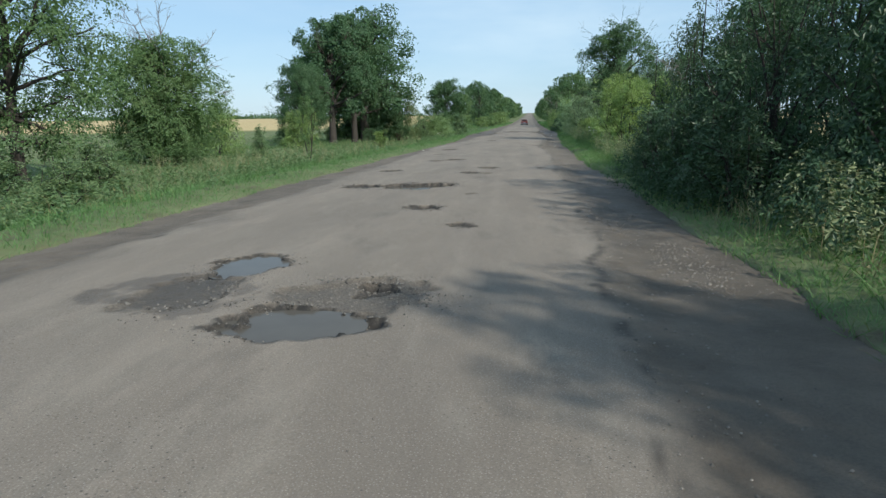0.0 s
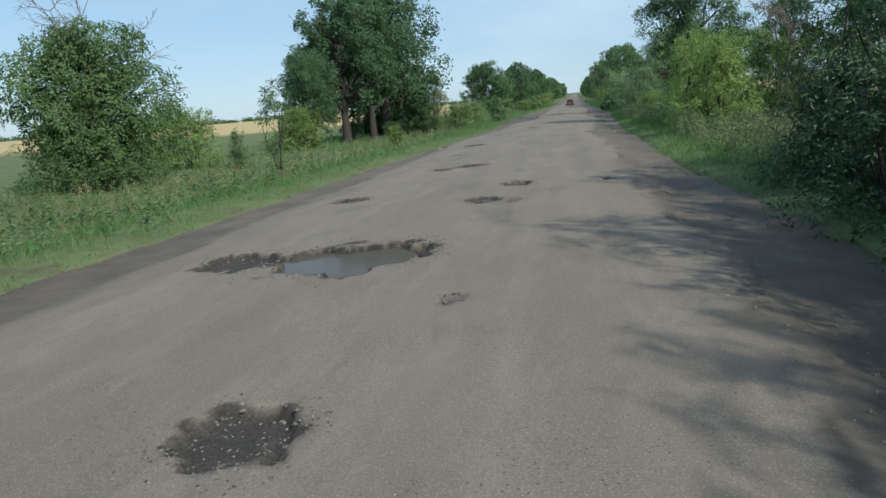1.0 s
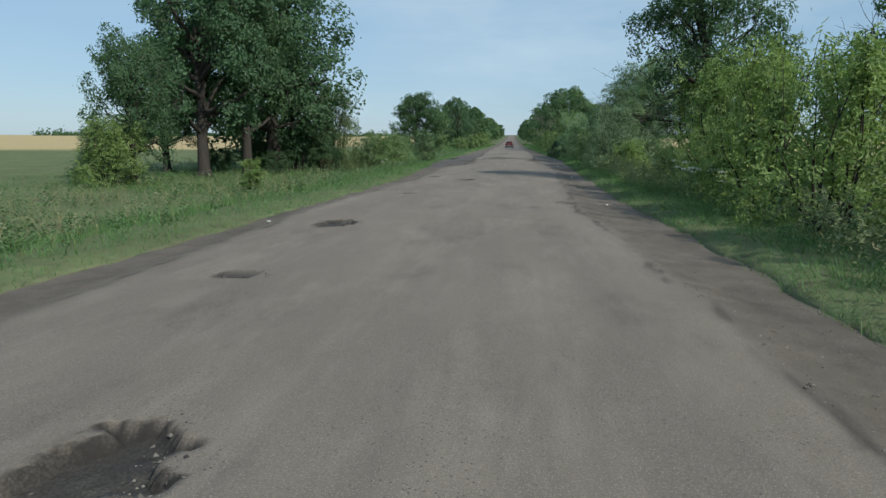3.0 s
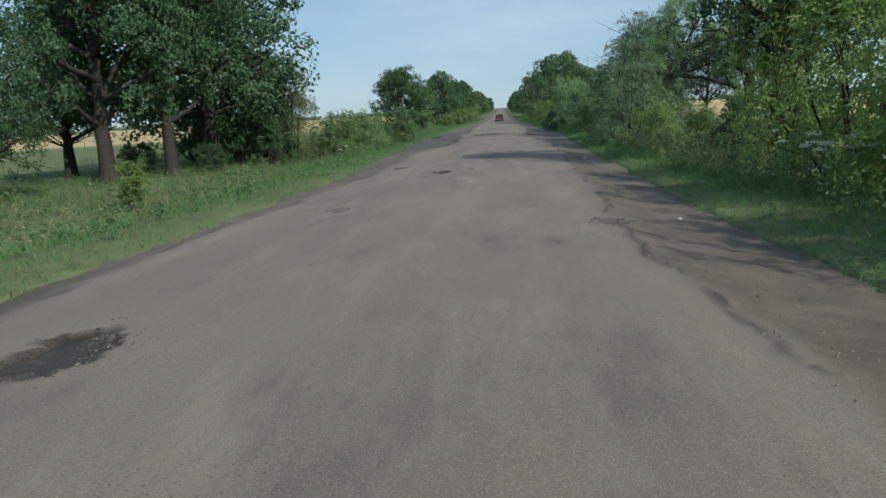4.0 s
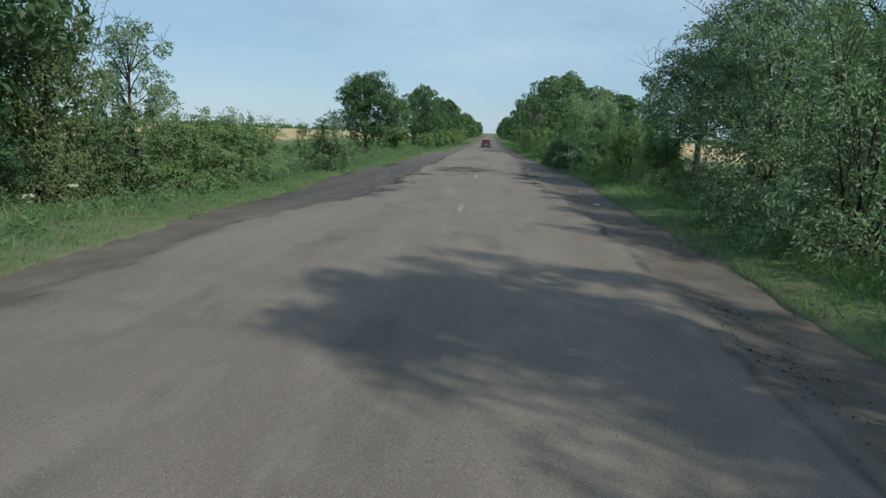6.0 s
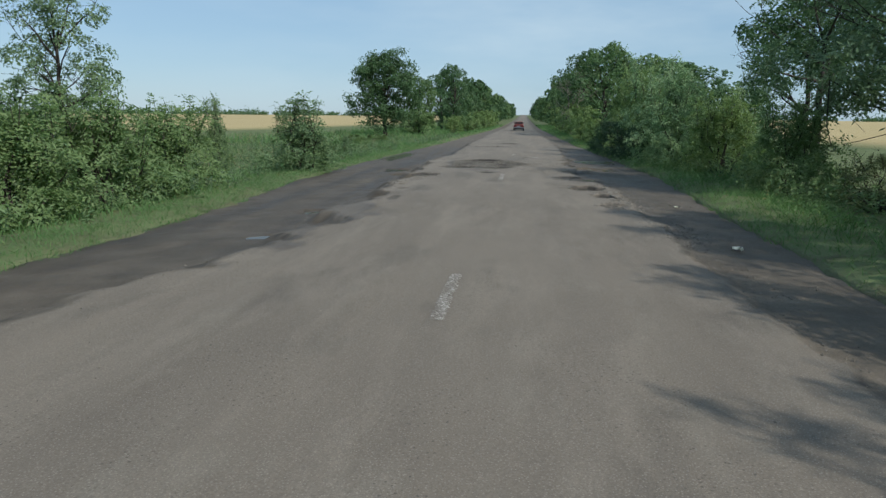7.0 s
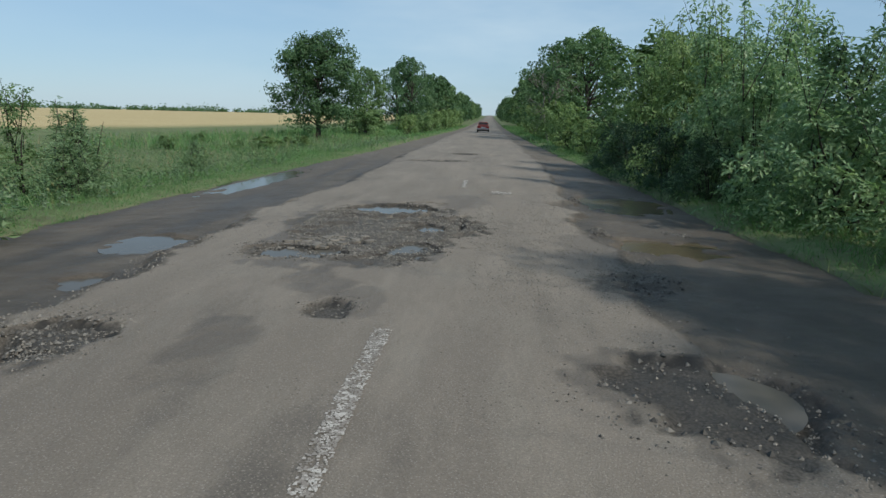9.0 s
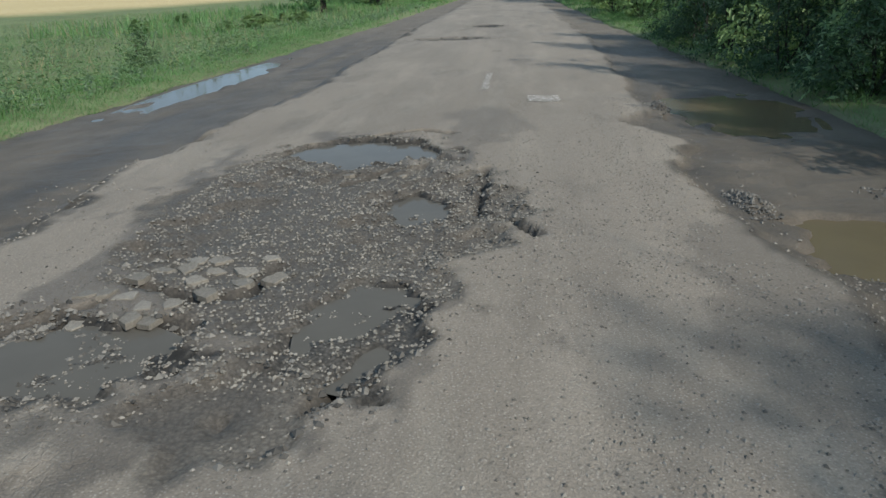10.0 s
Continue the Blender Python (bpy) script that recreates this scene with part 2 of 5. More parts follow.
def mesh(name, verts, faces, mats, slots=None, smooth=False):
    """A mesh from arrays: vertices, and faces of one length or a list of such arrays."""
    me = bpy.data.meshes.new(name)
    blocks = faces if isinstance(faces, list) else [faces]
    blocks = [np.asarray(b, np.int32) for b in blocks if len(b)]
    idx = np.concatenate([b.ravel() for b in blocks])
    count = np.concatenate([np.full(len(b), b.shape[1], np.int32) for b in blocks])
    me.vertices.add(len(verts))
    me.vertices.foreach_set("co", np.asarray(verts, np.float32).ravel())
    me.loops.add(len(idx))
    me.loops.foreach_set("vertex_index", idx)
    me.polygons.add(len(count))
    me.polygons.foreach_set("loop_start", np.r_[0, np.cumsum(count)[:-1]].astype(np.int32))
    me.polygons.foreach_set("loop_total", count)
    for m in mats if isinstance(mats, (list, tuple)) else [mats]:
        me.materials.append(m)
    if slots is not None:
        me.polygons.foreach_set("material_index", np.asarray(slots, np.int32))
    me.polygons.foreach_set("use_smooth", np.full(len(count), smooth))
    me.update(calc_edges=True)
    me.validate()
    return me


def part(name, bm_or_mesh, material, parent, label=""):
    me = bm_or_mesh
    if isinstance(me, bmesh.types.BMesh):
        me = bpy.data.meshes.new(name)
        bm_or_mesh.to_mesh(me)
        bm_or_mesh.free()
        me.materials.append(material)
    ob = new(name, me)
    ob.parent = parent
    return tagged(ob, label)


def step(a, b, v):
    u = np.clip((v - a) / (b - a), 0, 1)
    return u * u * (3 - 2 * u)


def lattice(ix, iy, seed):
    h = (ix.astype(np.int64) * 374761393 + iy.astype(np.int64) * 668265263 + seed * 1442695041) & 0xFFFFFFFF
    h = ((h ^ (h >> 13)) * 1274126177) & 0xFFFFFFFF
    return ((h ^ (h >> 16)) & 0xFFFF) / 65535.0


def vnoise(x, y, seed=0):
    """Smooth value noise from 0 to 1."""
    ix, iy = np.floor(x), np.floor(y)
    fx, fy = x - ix, y - iy
    fx, fy = fx * fx * (3 - 2 * fx), fy * fy * (3 - 2 * fy)
    a, b = lattice(ix, iy, seed), lattice(ix + 1, iy, seed)
    c, d = lattice(ix, iy + 1, seed), lattice(ix + 1, iy + 1, seed)
    return (a * (1 - fx) + b * fx) * (1 - fy) + (c * (1 - fx) + d * fx) * fy


def fbm(x, y, seed=0, octaves=4):
    total, amp, norm = 0, 1.0, 0.0
    for k in range(octaves):
        total, norm = total + amp * vnoise(x * 2**k, y * 2**k, seed + k), norm + amp
        amp *= 0.5
    return total / norm


# ---- the lie of the land ----
def hill(x, y):
    """The road climbs very gently far ahead."""
    s = np.clip(y - 170.0, 0, 1150)
    return 0.0125 * s * s / (s + 160.0) * (1 - 0.35 * step(40, 300, np.abs(x)))


def left_paved(y):
    return np.interp(y, [-20, 15, 36, 47, 57, 61.5, 62.7, 63.1, 64.4, 65.2, 66.4, 67.1, 68.2, 68.6, 70.7, 71.7, 72.8, 73.5, 77, 79.5, 82, 84.5, 90, 118, 170], [-4.1, -4.0, -4.3, -3.6, -3.8, -3.0, -2.6, -2.95, -2.45, -2.9, -2.93, -2.65, -2.4, -2.72, -2.92, -2.85, -2.5, -3.05, -2.95, -3.2, -3.15, -2.85, -3.1, -3.5, -3.8]) + (0.3 + 0.15 * step(57, 62, y)) * (fbm(y * 0.9, y * 0 + 3, 11) - 0.5) + (0.14 + 0.2 * step(57, 62, y)) * (fbm(y * 4.0, y * 0 + 5, 12) - 0.5)


def right_paved(y):
    return np.interp(y, [-20, 0, 13, 17, 27, 37, 42, 48, 54, 63, 70, 74, 75.2, 75.8, 77, 78, 79.3, 80.4, 81.4, 82.1, 84, 92, 142], [1.4, 1.4, 1.7, 1.5, 1.6, 1.25, 1.6, 1.75, 2.0, 1.95, 2.1, 1.5, 1.35, 1.6, 1.8, 1.55, 1.3, 1.75, 1.3, 1.7, 1.75, 2.05, 2.0]) + 0.3 * (fbm(y * 0.8, y * 0 + 7, 21) - 0.5) + 0.16 * (fbm(y * 4.0, y * 0 + 9, 22) - 0.5)


def left_grass(y):
    return np.interp(y, [-20, 5, 19, 28, 35, 41, 50, 57, 62, 68, 74, 82, 95, 110, 170], [-5.4, -5.3, -5.1, -5.1, -4.75, -4.5, -4.55, -4.9, -5.4, -5.8, -6.3, -6.5, -6.3, -5.8, -5.5]) + 0.3 * (fbm(y * 0.7, y * 0 + 1, 31) - 0.5)


def right_grass(y):
    return np.interp(y, [-20, 2, 14, 21, 35, 45, 53, 66, 75, 82, 94, 120], [3.1, 3.1, 3.0, 2.7, 2.7, 2.85, 3.05, 3.4, 3.9, 3.9, 3.5, 3.3]) + 0.3 * (fbm(y * 0.7, y * 0 + 2, 41) - 0.5)


def shoulder_left(x, y):
    late = step(58, 66, y) * (1 - 0.5 * step(95, 130, y))
    d = np.maximum(left_paved(y) - x, 0)
    return -(0.05 + 0.1 * late) * step(0.0, 0.35, d) - (0.03 + 0.012 * late) * d


def ground_z(x, y):
    """Verges and fields beside the road; under the road it lies lower."""
    lg, rg = left_grass(y), right_grass(y)
    left = shoulder_left(lg, y) - 0.05 + 0.07 * step(0.0, 0.6, lg - x) - 0.45 * step(0.8, 4.5, lg - x) + 0.15 * step(7, 14, lg - x)
    right = -0.12 + 0.08 * step(0.0, 0.6, x - rg) - 0.2 * step(1.0, 3.0, x - rg)
    inside = np.full_like(x, -0.7)
    z = np.where(x < lg, left, np.where(x > rg, right, inside))
    z = z + 0.1 * (fbm(x * 0.5, y * 0.5, 51) - 0.5) * (step(0, 1, lg - x) + step(0, 1, x - rg))
    return z + hill(x, y)


# holes in the asphalt: x, y, half width, half length, depth
HOLES_A = [(-2.0, 4.5, 0.36, 0.5, 0.06), (-2.15, 3.4, 0.42, 0.6, 0.025), (-0.88, 2.6, 0.55, 0.42, 0.055), (-0.62, 3.45, 0.62, 0.5, 0.026), (-0.5, 3.7, 0.18, 0.26, 0.069),
           (-1.75, 12.9, 0.72, 0.75, 0.088), (-1.15, 13.15, 0.34, 0.5, 0.073), (-2.95, 13.0, 0.4, 0.42, 0.049), (-0.97, 9.13, 0.28, 0.33, 0.049), (-0.12, 7.3, 0.2, 0.2, 0.039),
           (-0.33, 11.38, 0.1, 0.11, 0.029), (-0.44, 18.7, 0.24, 0.36, 0.069), (-0.81, 16.73, 0.26, 0.31, 0.039), (-0.34, 16.65, 0.09, 0.2, 0.029), (-3.2, 17.6, 0.29, 0.32, 0.049)]
HOLES_B = [(-1.95, 23.05, 0.38, 0.42, 0.069), (-2.57, 22.5, 0.21, 0.3, 0.049), (1.13, 18.86, 0.09, 0.15, 0.039), (-3.16, 32.0, 0.3, 0.5, 0.049), (-3.03, 27.4, 0.22, 0.15, 0.049),
           (-1.8, 45.65, 0.22, 0.38, 0.073), (-3.2, 47.9, 0.18, 0.26, 0.039), (-1.0, 46.1, 0.05, 0.1, 0.029), (1.25, 36.8, 0.2, 0.24, 0.022), (-2.9, 38.9, 0.12, 0.2, 0.029)]
HOLES_C = [(-1.05, 77.8, 1.0, 1.75, 0.027), (-0.35, 78.1, 0.55, 0.85, 0.027), (-1.2, 79.8, 0.72, 0.55, 0.05), (-0.56, 78.3, 0.24, 0.36, 0.044), (-1.7, 76.1, 0.48, 0.34, 0.036),
           (-0.56, 76.45, 0.3, 0.55, 0.034), (-1.95, 78.4, 0.45, 1.3, 0.013), (-2.1, 76.15, 0.32, 0.34, 0.025), (-0.9, 75.75, 0.38, 0.3, 0.022), (-0.93, 73.95, 0.16, 0.24, 0.031), (-1.35, 74.9, 0.25, 0.45, 0.007), (-1.45, 72.9, 0.25, 0.6, 0.006), (-2.55, 73.05, 0.34, 0.5, 0.037),
           (-2.45, 69.2, 0.13, 0.2, 0.019), (-2.3, 67.3, 0.1, 0.3, 0.016)]
HOLES_D = [(1.52, 70.15, 0.4, 0.5, 0.102), (1.72, 68.6, 0.2, 0.4, 0.061), (1.7, 67.0, 0.22, 0.32, 0.03), (1.5, 72.65, 0.56, 0.62, 0.038), (1.55, 75.2, 0.36, 0.34, 0.02),
           (-1.6, 93.3, 0.95, 0.5, 0.061), (-0.75, 98.6, 0.5, 0.6, 0.051)]
# open cracks along broken edges: from x, y to x, y
CRACKS = [(-1.78, 79.98, -1.5, 80.25), (-1.5, 80.25, -0.83, 80.75), (-0.83, 80.75, -0.52, 80.6), (-0.11, 79.25, -0.13, 78.25), (-0.13, 78.25, 0.06, 78.05), (0.06, 78.05, 0.27, 77.68),
          (-1.9, 76.86, -1.44, 76.7), (-1.44, 76.7, -1.22, 76.78), (-1.22, 76.78, -1.18, 77.12), (-1.2, 78.75, -0.84, 79.17), (-0.64, 75.78, -0.46, 76.25), (-2.28, 76.3, -1.95, 76.58),
          (-2.2, 93.2, -0.6, 93.5), (-1.0, 98.5, 0.2, 98.8), (-0.35, 89.6, 0.15, 89.75), (1.2, 36.7, 1.55, 36.95)]
# hollows in the shoulders
HOLLOWS = [(2.5, 77.75, 0.75, 0.7, 0.12), (2.75, 82.4, 0.85, 1.6, 0.1), (-4.0, 77.4, 0.5, 0.75, 0.07), (-5.75, 87.4, 0.5, 4.4, 0.08), (-3.35, 63.7, 0.38, 0.25, 0.05), (-3.7, 75.3, 0.2, 0.4, 0.06),
           (-3.6, 66.5, 0.3, 0.4, 0.05)]


def road_surface(x, y):
    """Height of the road and its shoulders, with masks of dirt, hole, damp, cracks, and bitumen with painted shade."""
    lp, rp, lg, rg = left_paved(y), right_paved(y), left_grass(y), right_grass(y)
    z = -0.012 * np.abs(x + 1.2) + 0.03 * (fbm(x * 0.35, y * 0.2, 61) - 0.5)
    rough = fbm(x * 2.2, y * 2.2, 63) - 0.5
    d_r, d_l = np.maximum(x - rp, 0), np.maximum(lp - x, 0)
    z = z + shoulder_left(x, y) - 0.055 * step(0.0, 0.14 + 0.5 * (1 - step(54, 60, y)), d_r) - 0.02 * d_r
    ragged = (0.1 + 0.5 * step(56, 62, y)) * (fbm(x * 2.6, y * 1.1, 64) + 0.5 * fbm(x * 9, y * 5, 66) - 0.75)
    early = 1 - step(54, 60, y)
    dirt = np.maximum(step(-0.03 - 0.12 * early, 0.1 + 0.2 * early, x - rp + 0.35 * early * (fbm(x * 3.1, y * 1.7, 67) - 0.5)), step(-0.04 - 0.2 * early, 0.13 + 0.3 * early, lp - x + ragged))
    z = z + dirt * (0.05 * rough + 0.035 * (fbm(x * 7, y * 7, 65) - 0.5))
    hole, bitumen_and_shade = np.zeros_like(x), np.zeros_like(x)
    near = y < 101
    for cx, cy, rx, ry, depth in HOLES_A + HOLES_B + HOLES_C + HOLES_D + HOLLOWS:
        some = near & (np.abs(x - cx) < 1.7 * rx + 0.1) & (np.abs(y - cy) < 1.7 * ry + 0.1)
        if not some.any():
            continue
        xs, ys = x[some], y[some]
        r = np.hypot((xs - cx) / rx, (ys - cy) / ry) + 1.0 * (fbm(xs * 3.2 / max(rx, 0.25) ** 0.5, ys * 3.2 / max(rx, 0.25) ** 0.5, 71) - 0.5) + (0.5 if rx < 0.5 else 0.28) * (fbm(xs * 8, ys * 8, 73) - 0.5)
        soft = 0.55 if (cx, cy, rx, ry, depth) in HOLLOWS else 0.93
        cut = 1 - step(soft, 1.0, r)
        z[some] -= cut * 1.15 * depth * (1 + 0.75 * (fbm(xs * 5, ys * 5, 75) - 0.5))
        z[some] += 0.02 * cut * (fbm(xs * 15, ys * 15, 76) - 0.5)
        if soft > 0.6:
            dark = 1 - step(0.98, 1.16, r)
            hole[some] = np.maximum(hole[some], dark if depth > 0.03 else (0.7 if depth > 0.01 else 0.15) * dark)
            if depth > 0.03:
                # far wall coloured as dark bitumen, with the undercut's shade painted in
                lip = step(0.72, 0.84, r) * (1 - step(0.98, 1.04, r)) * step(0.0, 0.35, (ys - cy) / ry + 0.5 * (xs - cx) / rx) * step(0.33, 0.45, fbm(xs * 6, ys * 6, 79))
                bitumen_and_shade[some] = np.maximum(bitumen_and_shade[some], lip)
                # deep hole floors darkened in blotches
                bitumen_and_shade[some] = np.maximum(bitumen_and_shade[some], (0.62 if cy < 50 else 0.25) * (1 - step(0.98, 1.06, r)) * step(0.3, 0.55, fbm(xs * 11, ys * 11, 77) + 0.14))
    # heaps of rubble pushed to the shoulder
    for cx, cy, rx, ry in ((1.76, 78.5, 0.17, 0.4), (1.87, 82.4, 0.15, 0.5), (2.0, 75.6, 0.3, 0.3)):
        z = z + 0.09 * near * np.maximum(0, 1 - np.hypot((x - cx) / rx, (y - cy) / ry)) * (0.6 + 0.8 * fbm(x * 9, y * 9, 80))
    for x0, y0, x1, y1 in CRACKS:
        some = near & (x > min(x0, x1) - 0.2) & (x < max(x0, x1) + 0.2) & (y > min(y0, y1) - 0.2) & (y < max(y0, y1) + 0.2)
        xs, ys = x[some], y[some]
        u = np.clip(((xs - x0) * (x1 - x0) + (ys - y0) * (y1 - y0)) / ((x1 - x0) ** 2 + (y1 - y0) ** 2), 0, 1)
        d = np.hypot(xs - x0 - u * (x1 - x0), ys - y0 - u * (y1 - y0)) + 0.07 * (fbm(xs * 9, ys * 9, 78) - 0.5)
        deep = 1 - step(0.01, 0.05, d)
        z[some] -= 0.07 * deep
        # near-black colour stands in for the shade down in the crack
        bitumen_and_shade[some] = np.maximum(bitumen_and_shade[some], 1 - step(0.018, 0.055, d))
    wet_and_shade = 0.85 * dirt * (x < 0) * step(57, 63, y + 2 * rough) * (1 - step(88, 110, y)) * (0.15 + 1.15 * fbm(x * 2.4, y * 0.22, 81))
    # right shoulder: damp dirt, darkened further as painted shade from the bush row
    wet_and_shade = np.maximum(wet_and_shade, dirt * (x > 0) * (0.55 * step(60, 64, y) + 0.15 * step(70, 74, y)) * (0.5 + fbm(x * 1.8, y * 0.5, 82)) * (1 - step(88, 100, y)))
    wet_and_shade = np.maximum(wet_and_shade, dirt * (x < 0) * 0.25 * step(0.42, 0.6, fbm(x * 1.2, y * 0.3, 83)))
    wet_and_shade = np.maximum(wet_and_shade, dirt * (x > 0) * (0.5 * (1 - step(16, 24, y)) + 0.15) * (0.4 + fbm(x * 1.5, y * 0.6, 84)))
    wet_and_shade = np.maximum(wet_and_shade, 0.25 * hole)
    for cx, cy, rx, ry in ((-1.3, 77.8, 1.25, 2.2), (-1.9, 78.6, 0.7, 1.2), (-0.25, 81.0, 0.42, 1.0), (-2.2, 3.4, 0.6, 0.8), (-1.45, 73.2, 0.22, 0.55), (-1.25, 74.7, 0.36, 0.5), (-0.75, 74.2, 0.22, 0.4), (1.3, 72.7, 0.6, 0.7), (1.55, 76.6, 0.5, 1.3), (-2.95, 64.5, 0.7, 2.5)):
        r = np.hypot((x - cx) / rx, (y - cy) / ry) + 1.7 * (fbm(x * 2.8, y * 1.8, 85) - 0.5) + 0.7 * (fbm(x * 11, y * 8, 90) - 0.5)
        wet_and_shade = np.maximum(wet_and_shade, (0.6 if rx > 0.5 else 0.42) * (1 - step(0.85, 0.99, r)))
    crumbled = (1 - step(0.02, 0.08, np.abs(x - rp - 0.03))) * step(0.44, 0.54, fbm(x * 2.5, y * 1.3, 86))
    crumbled = np.maximum(crumbled, (1 - step(0.02, 0.08, np.abs(x - lp + 0.03))) * step(0.5, 0.6, fbm(x * 2.5, y * 1.3, 88)))
    bitumen_and_shade = np.maximum(bitumen_and_shade, 0.75 * crumbled * (0.3 + fbm(x * 12, y * 12, 89)))
    cracked = 0.22 * (1 - step(0.2, 0.9, rp - x)) * (1 - dirt) * step(0.5, 0.68, fbm(x * 0.6, y * 0.25, 87))
    cracked = np.maximum(cracked, np.maximum(0, 1 - np.hypot((x + 1.9) / 1.1, (y - 75.8) / 1.2)) * 0.4)
    cracked = np.maximum(cracked, 1.2 * np.maximum(0, 1 - np.hypot((x - 1.9) / 0.7, (y - 69.5) / 2.5)))
    # the strip dips under the verges
    z = z - 0.5 * step(0.25, 0.9, lg - x) - 0.5 * step(0.25, 0.9, x - rg)
    return z + hill(x, y), np.clip(dirt, 0, 1), np.clip(hole, 0, 1), np.clip(wet_and_shade, 0, 1), np.clip(cracked, 0, 1), np.clip(bitumen_and_shade, 0, 1)


def grid(xs, ys):
    gx, gy = np.meshgrid(xs, ys)
    n, m = len(ys), len(xs)
    k = (np.arange(n - 1)[:, None] * m + np.arange(m - 1)[None]).ravel()
    return gx.ravel(), gy.ravel(), np.stack([k, k + 1, k + m + 1, k + m], 1)


def fine_rows():
    """Rows across the road, closer together where it is most broken."""
    cuts = [(-3.0, 1.8, 0.24), (1.8, 5.4, 0.042), (5.4, 6.9, 0.12), (6.9, 7.7, 0.045), (7.7, 8.7, 0.1), (8.7, 9.6, 0.045), (9.6, 12.0, 0.12), (12.0, 14.0, 0.042), (14.0, 16.2, 0.08), (16.2, 19.3, 0.05), (19.3, 22.2, 0.085), (22.2, 23.7, 0.05), (23.7, 31.4, 0.25), (31.4, 32.7, 0.06), (32.7, 36.4, 0.25), (36.4, 37.2, 0.05), (37.2, 45.0, 0.25), (45.0, 46.4, 0.045), (46.4, 58.0, 0.24), (58.0, 66.0, 0.15), (66.0, 74.6, 0.065), (74.6, 81.0, 0.04), (81.0, 101.0, 0.22)]
    return np.concatenate([np.arange(a, b - d * 0.5, d) for a, b, d in cuts] + [[101.0]])


def build_road():
    x1, y1, f1 = grid(np.r_[np.arange(-7.2, -3.4, 0.11), np.arange(-3.4, 0.5, 0.038), np.arange(0.5, 2.4, 0.06), np.arange(2.4, 4.62, 0.1)], fine_rows())
    x2, y2, f2 = grid(np.linspace(-7.2, x1.max(), 60), np.r_[y1.max(), np.arange(101.6, 180, 0.7), np.arange(182, 1500, 6.0)])
    x3, y3, f3 = grid(np.linspace(-7.2, x1.max(), 60), np.r_[np.arange(-90, -4.5, 1.5), y1.min()])
    x, y = np.r_[x1, x2, x3], np.r_[y1, y2, y3]
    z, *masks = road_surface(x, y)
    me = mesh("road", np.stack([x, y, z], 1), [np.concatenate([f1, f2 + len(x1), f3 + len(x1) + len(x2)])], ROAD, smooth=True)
    for name, values in zip(("dirt", "hole", "wet_and_shade", "cracked", "bitumen_and_shade"), masks):
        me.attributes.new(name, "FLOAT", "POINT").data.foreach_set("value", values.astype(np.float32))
    return tagged(new("road", me), "potholed grey asphalt road with crumbling edges and dirt shoulders", "road", kind="structure")


def build_ground():
    xs = np.r_[-2500, -1600, -1000, -650, -400, -250, -160, -110, np.arange(-80, -30, 3.0), np.arange(-30, -8, 0.7), np.arange(-8, -3.9, 0.14), -2, 0, 1.6, np.arange(2.2, 5.6, 0.14), np.arange(5.6, 25, 0.7), np.arange(25, 80, 4.0), 110, 160, 250, 400, 650, 1000, 1600, 2500]
    ys = np.r_[-600, -300, -150, -80, np.arange(-40, -6, 2.0), np.arange(-6, 110, 0.75), np.arange(110, 200, 2.0), np.arange(200, 600, 12.0), np.arange(600, 1500, 60.0), 1600, 2000, 2600, 3400, 4400]
    x, y, f = grid(xs.astype(float), ys.astype(float))
    z = ground_z(x, y)
    edge_l = np.interp(y, [-50, 60, 110, 135, 600], [-150, -140, -85, -42, -30]) + 3 * (fbm(y * 0.05, y * 0, 91) - 0.5)
    wheat = np.maximum(step(0, 4, edge_l - x), step(24, 28, x + 2 * (fbm(y * 0.2, y * 0, 93) - 0.5)))
    me = mesh("ground", np.stack([x, y, z + 0.35 * wheat * (np.abs(x) < 900)], 1), f, SOIL, smooth=True)
    me.attributes.new("wheat", "FLOAT", "POINT").data.foreach_set("value", wheat.astype(np.float32))
    edge = (1 - step(0.0, 0.3, left_grass(y) - x)) * (x < 0) + (1 - step(0.0, 0.25, x - right_grass(y))) * (x > 0)
    me.attributes.new("edge", "FLOAT", "POINT").data.foreach_set("value", (0.35 * edge).astype(np.float32))
    return tagged(new("ground", me), "grassy verges, green strip and ripe wheat fields", "ground", kind="structure")


ROAD_OB = build_road()
build_ground()

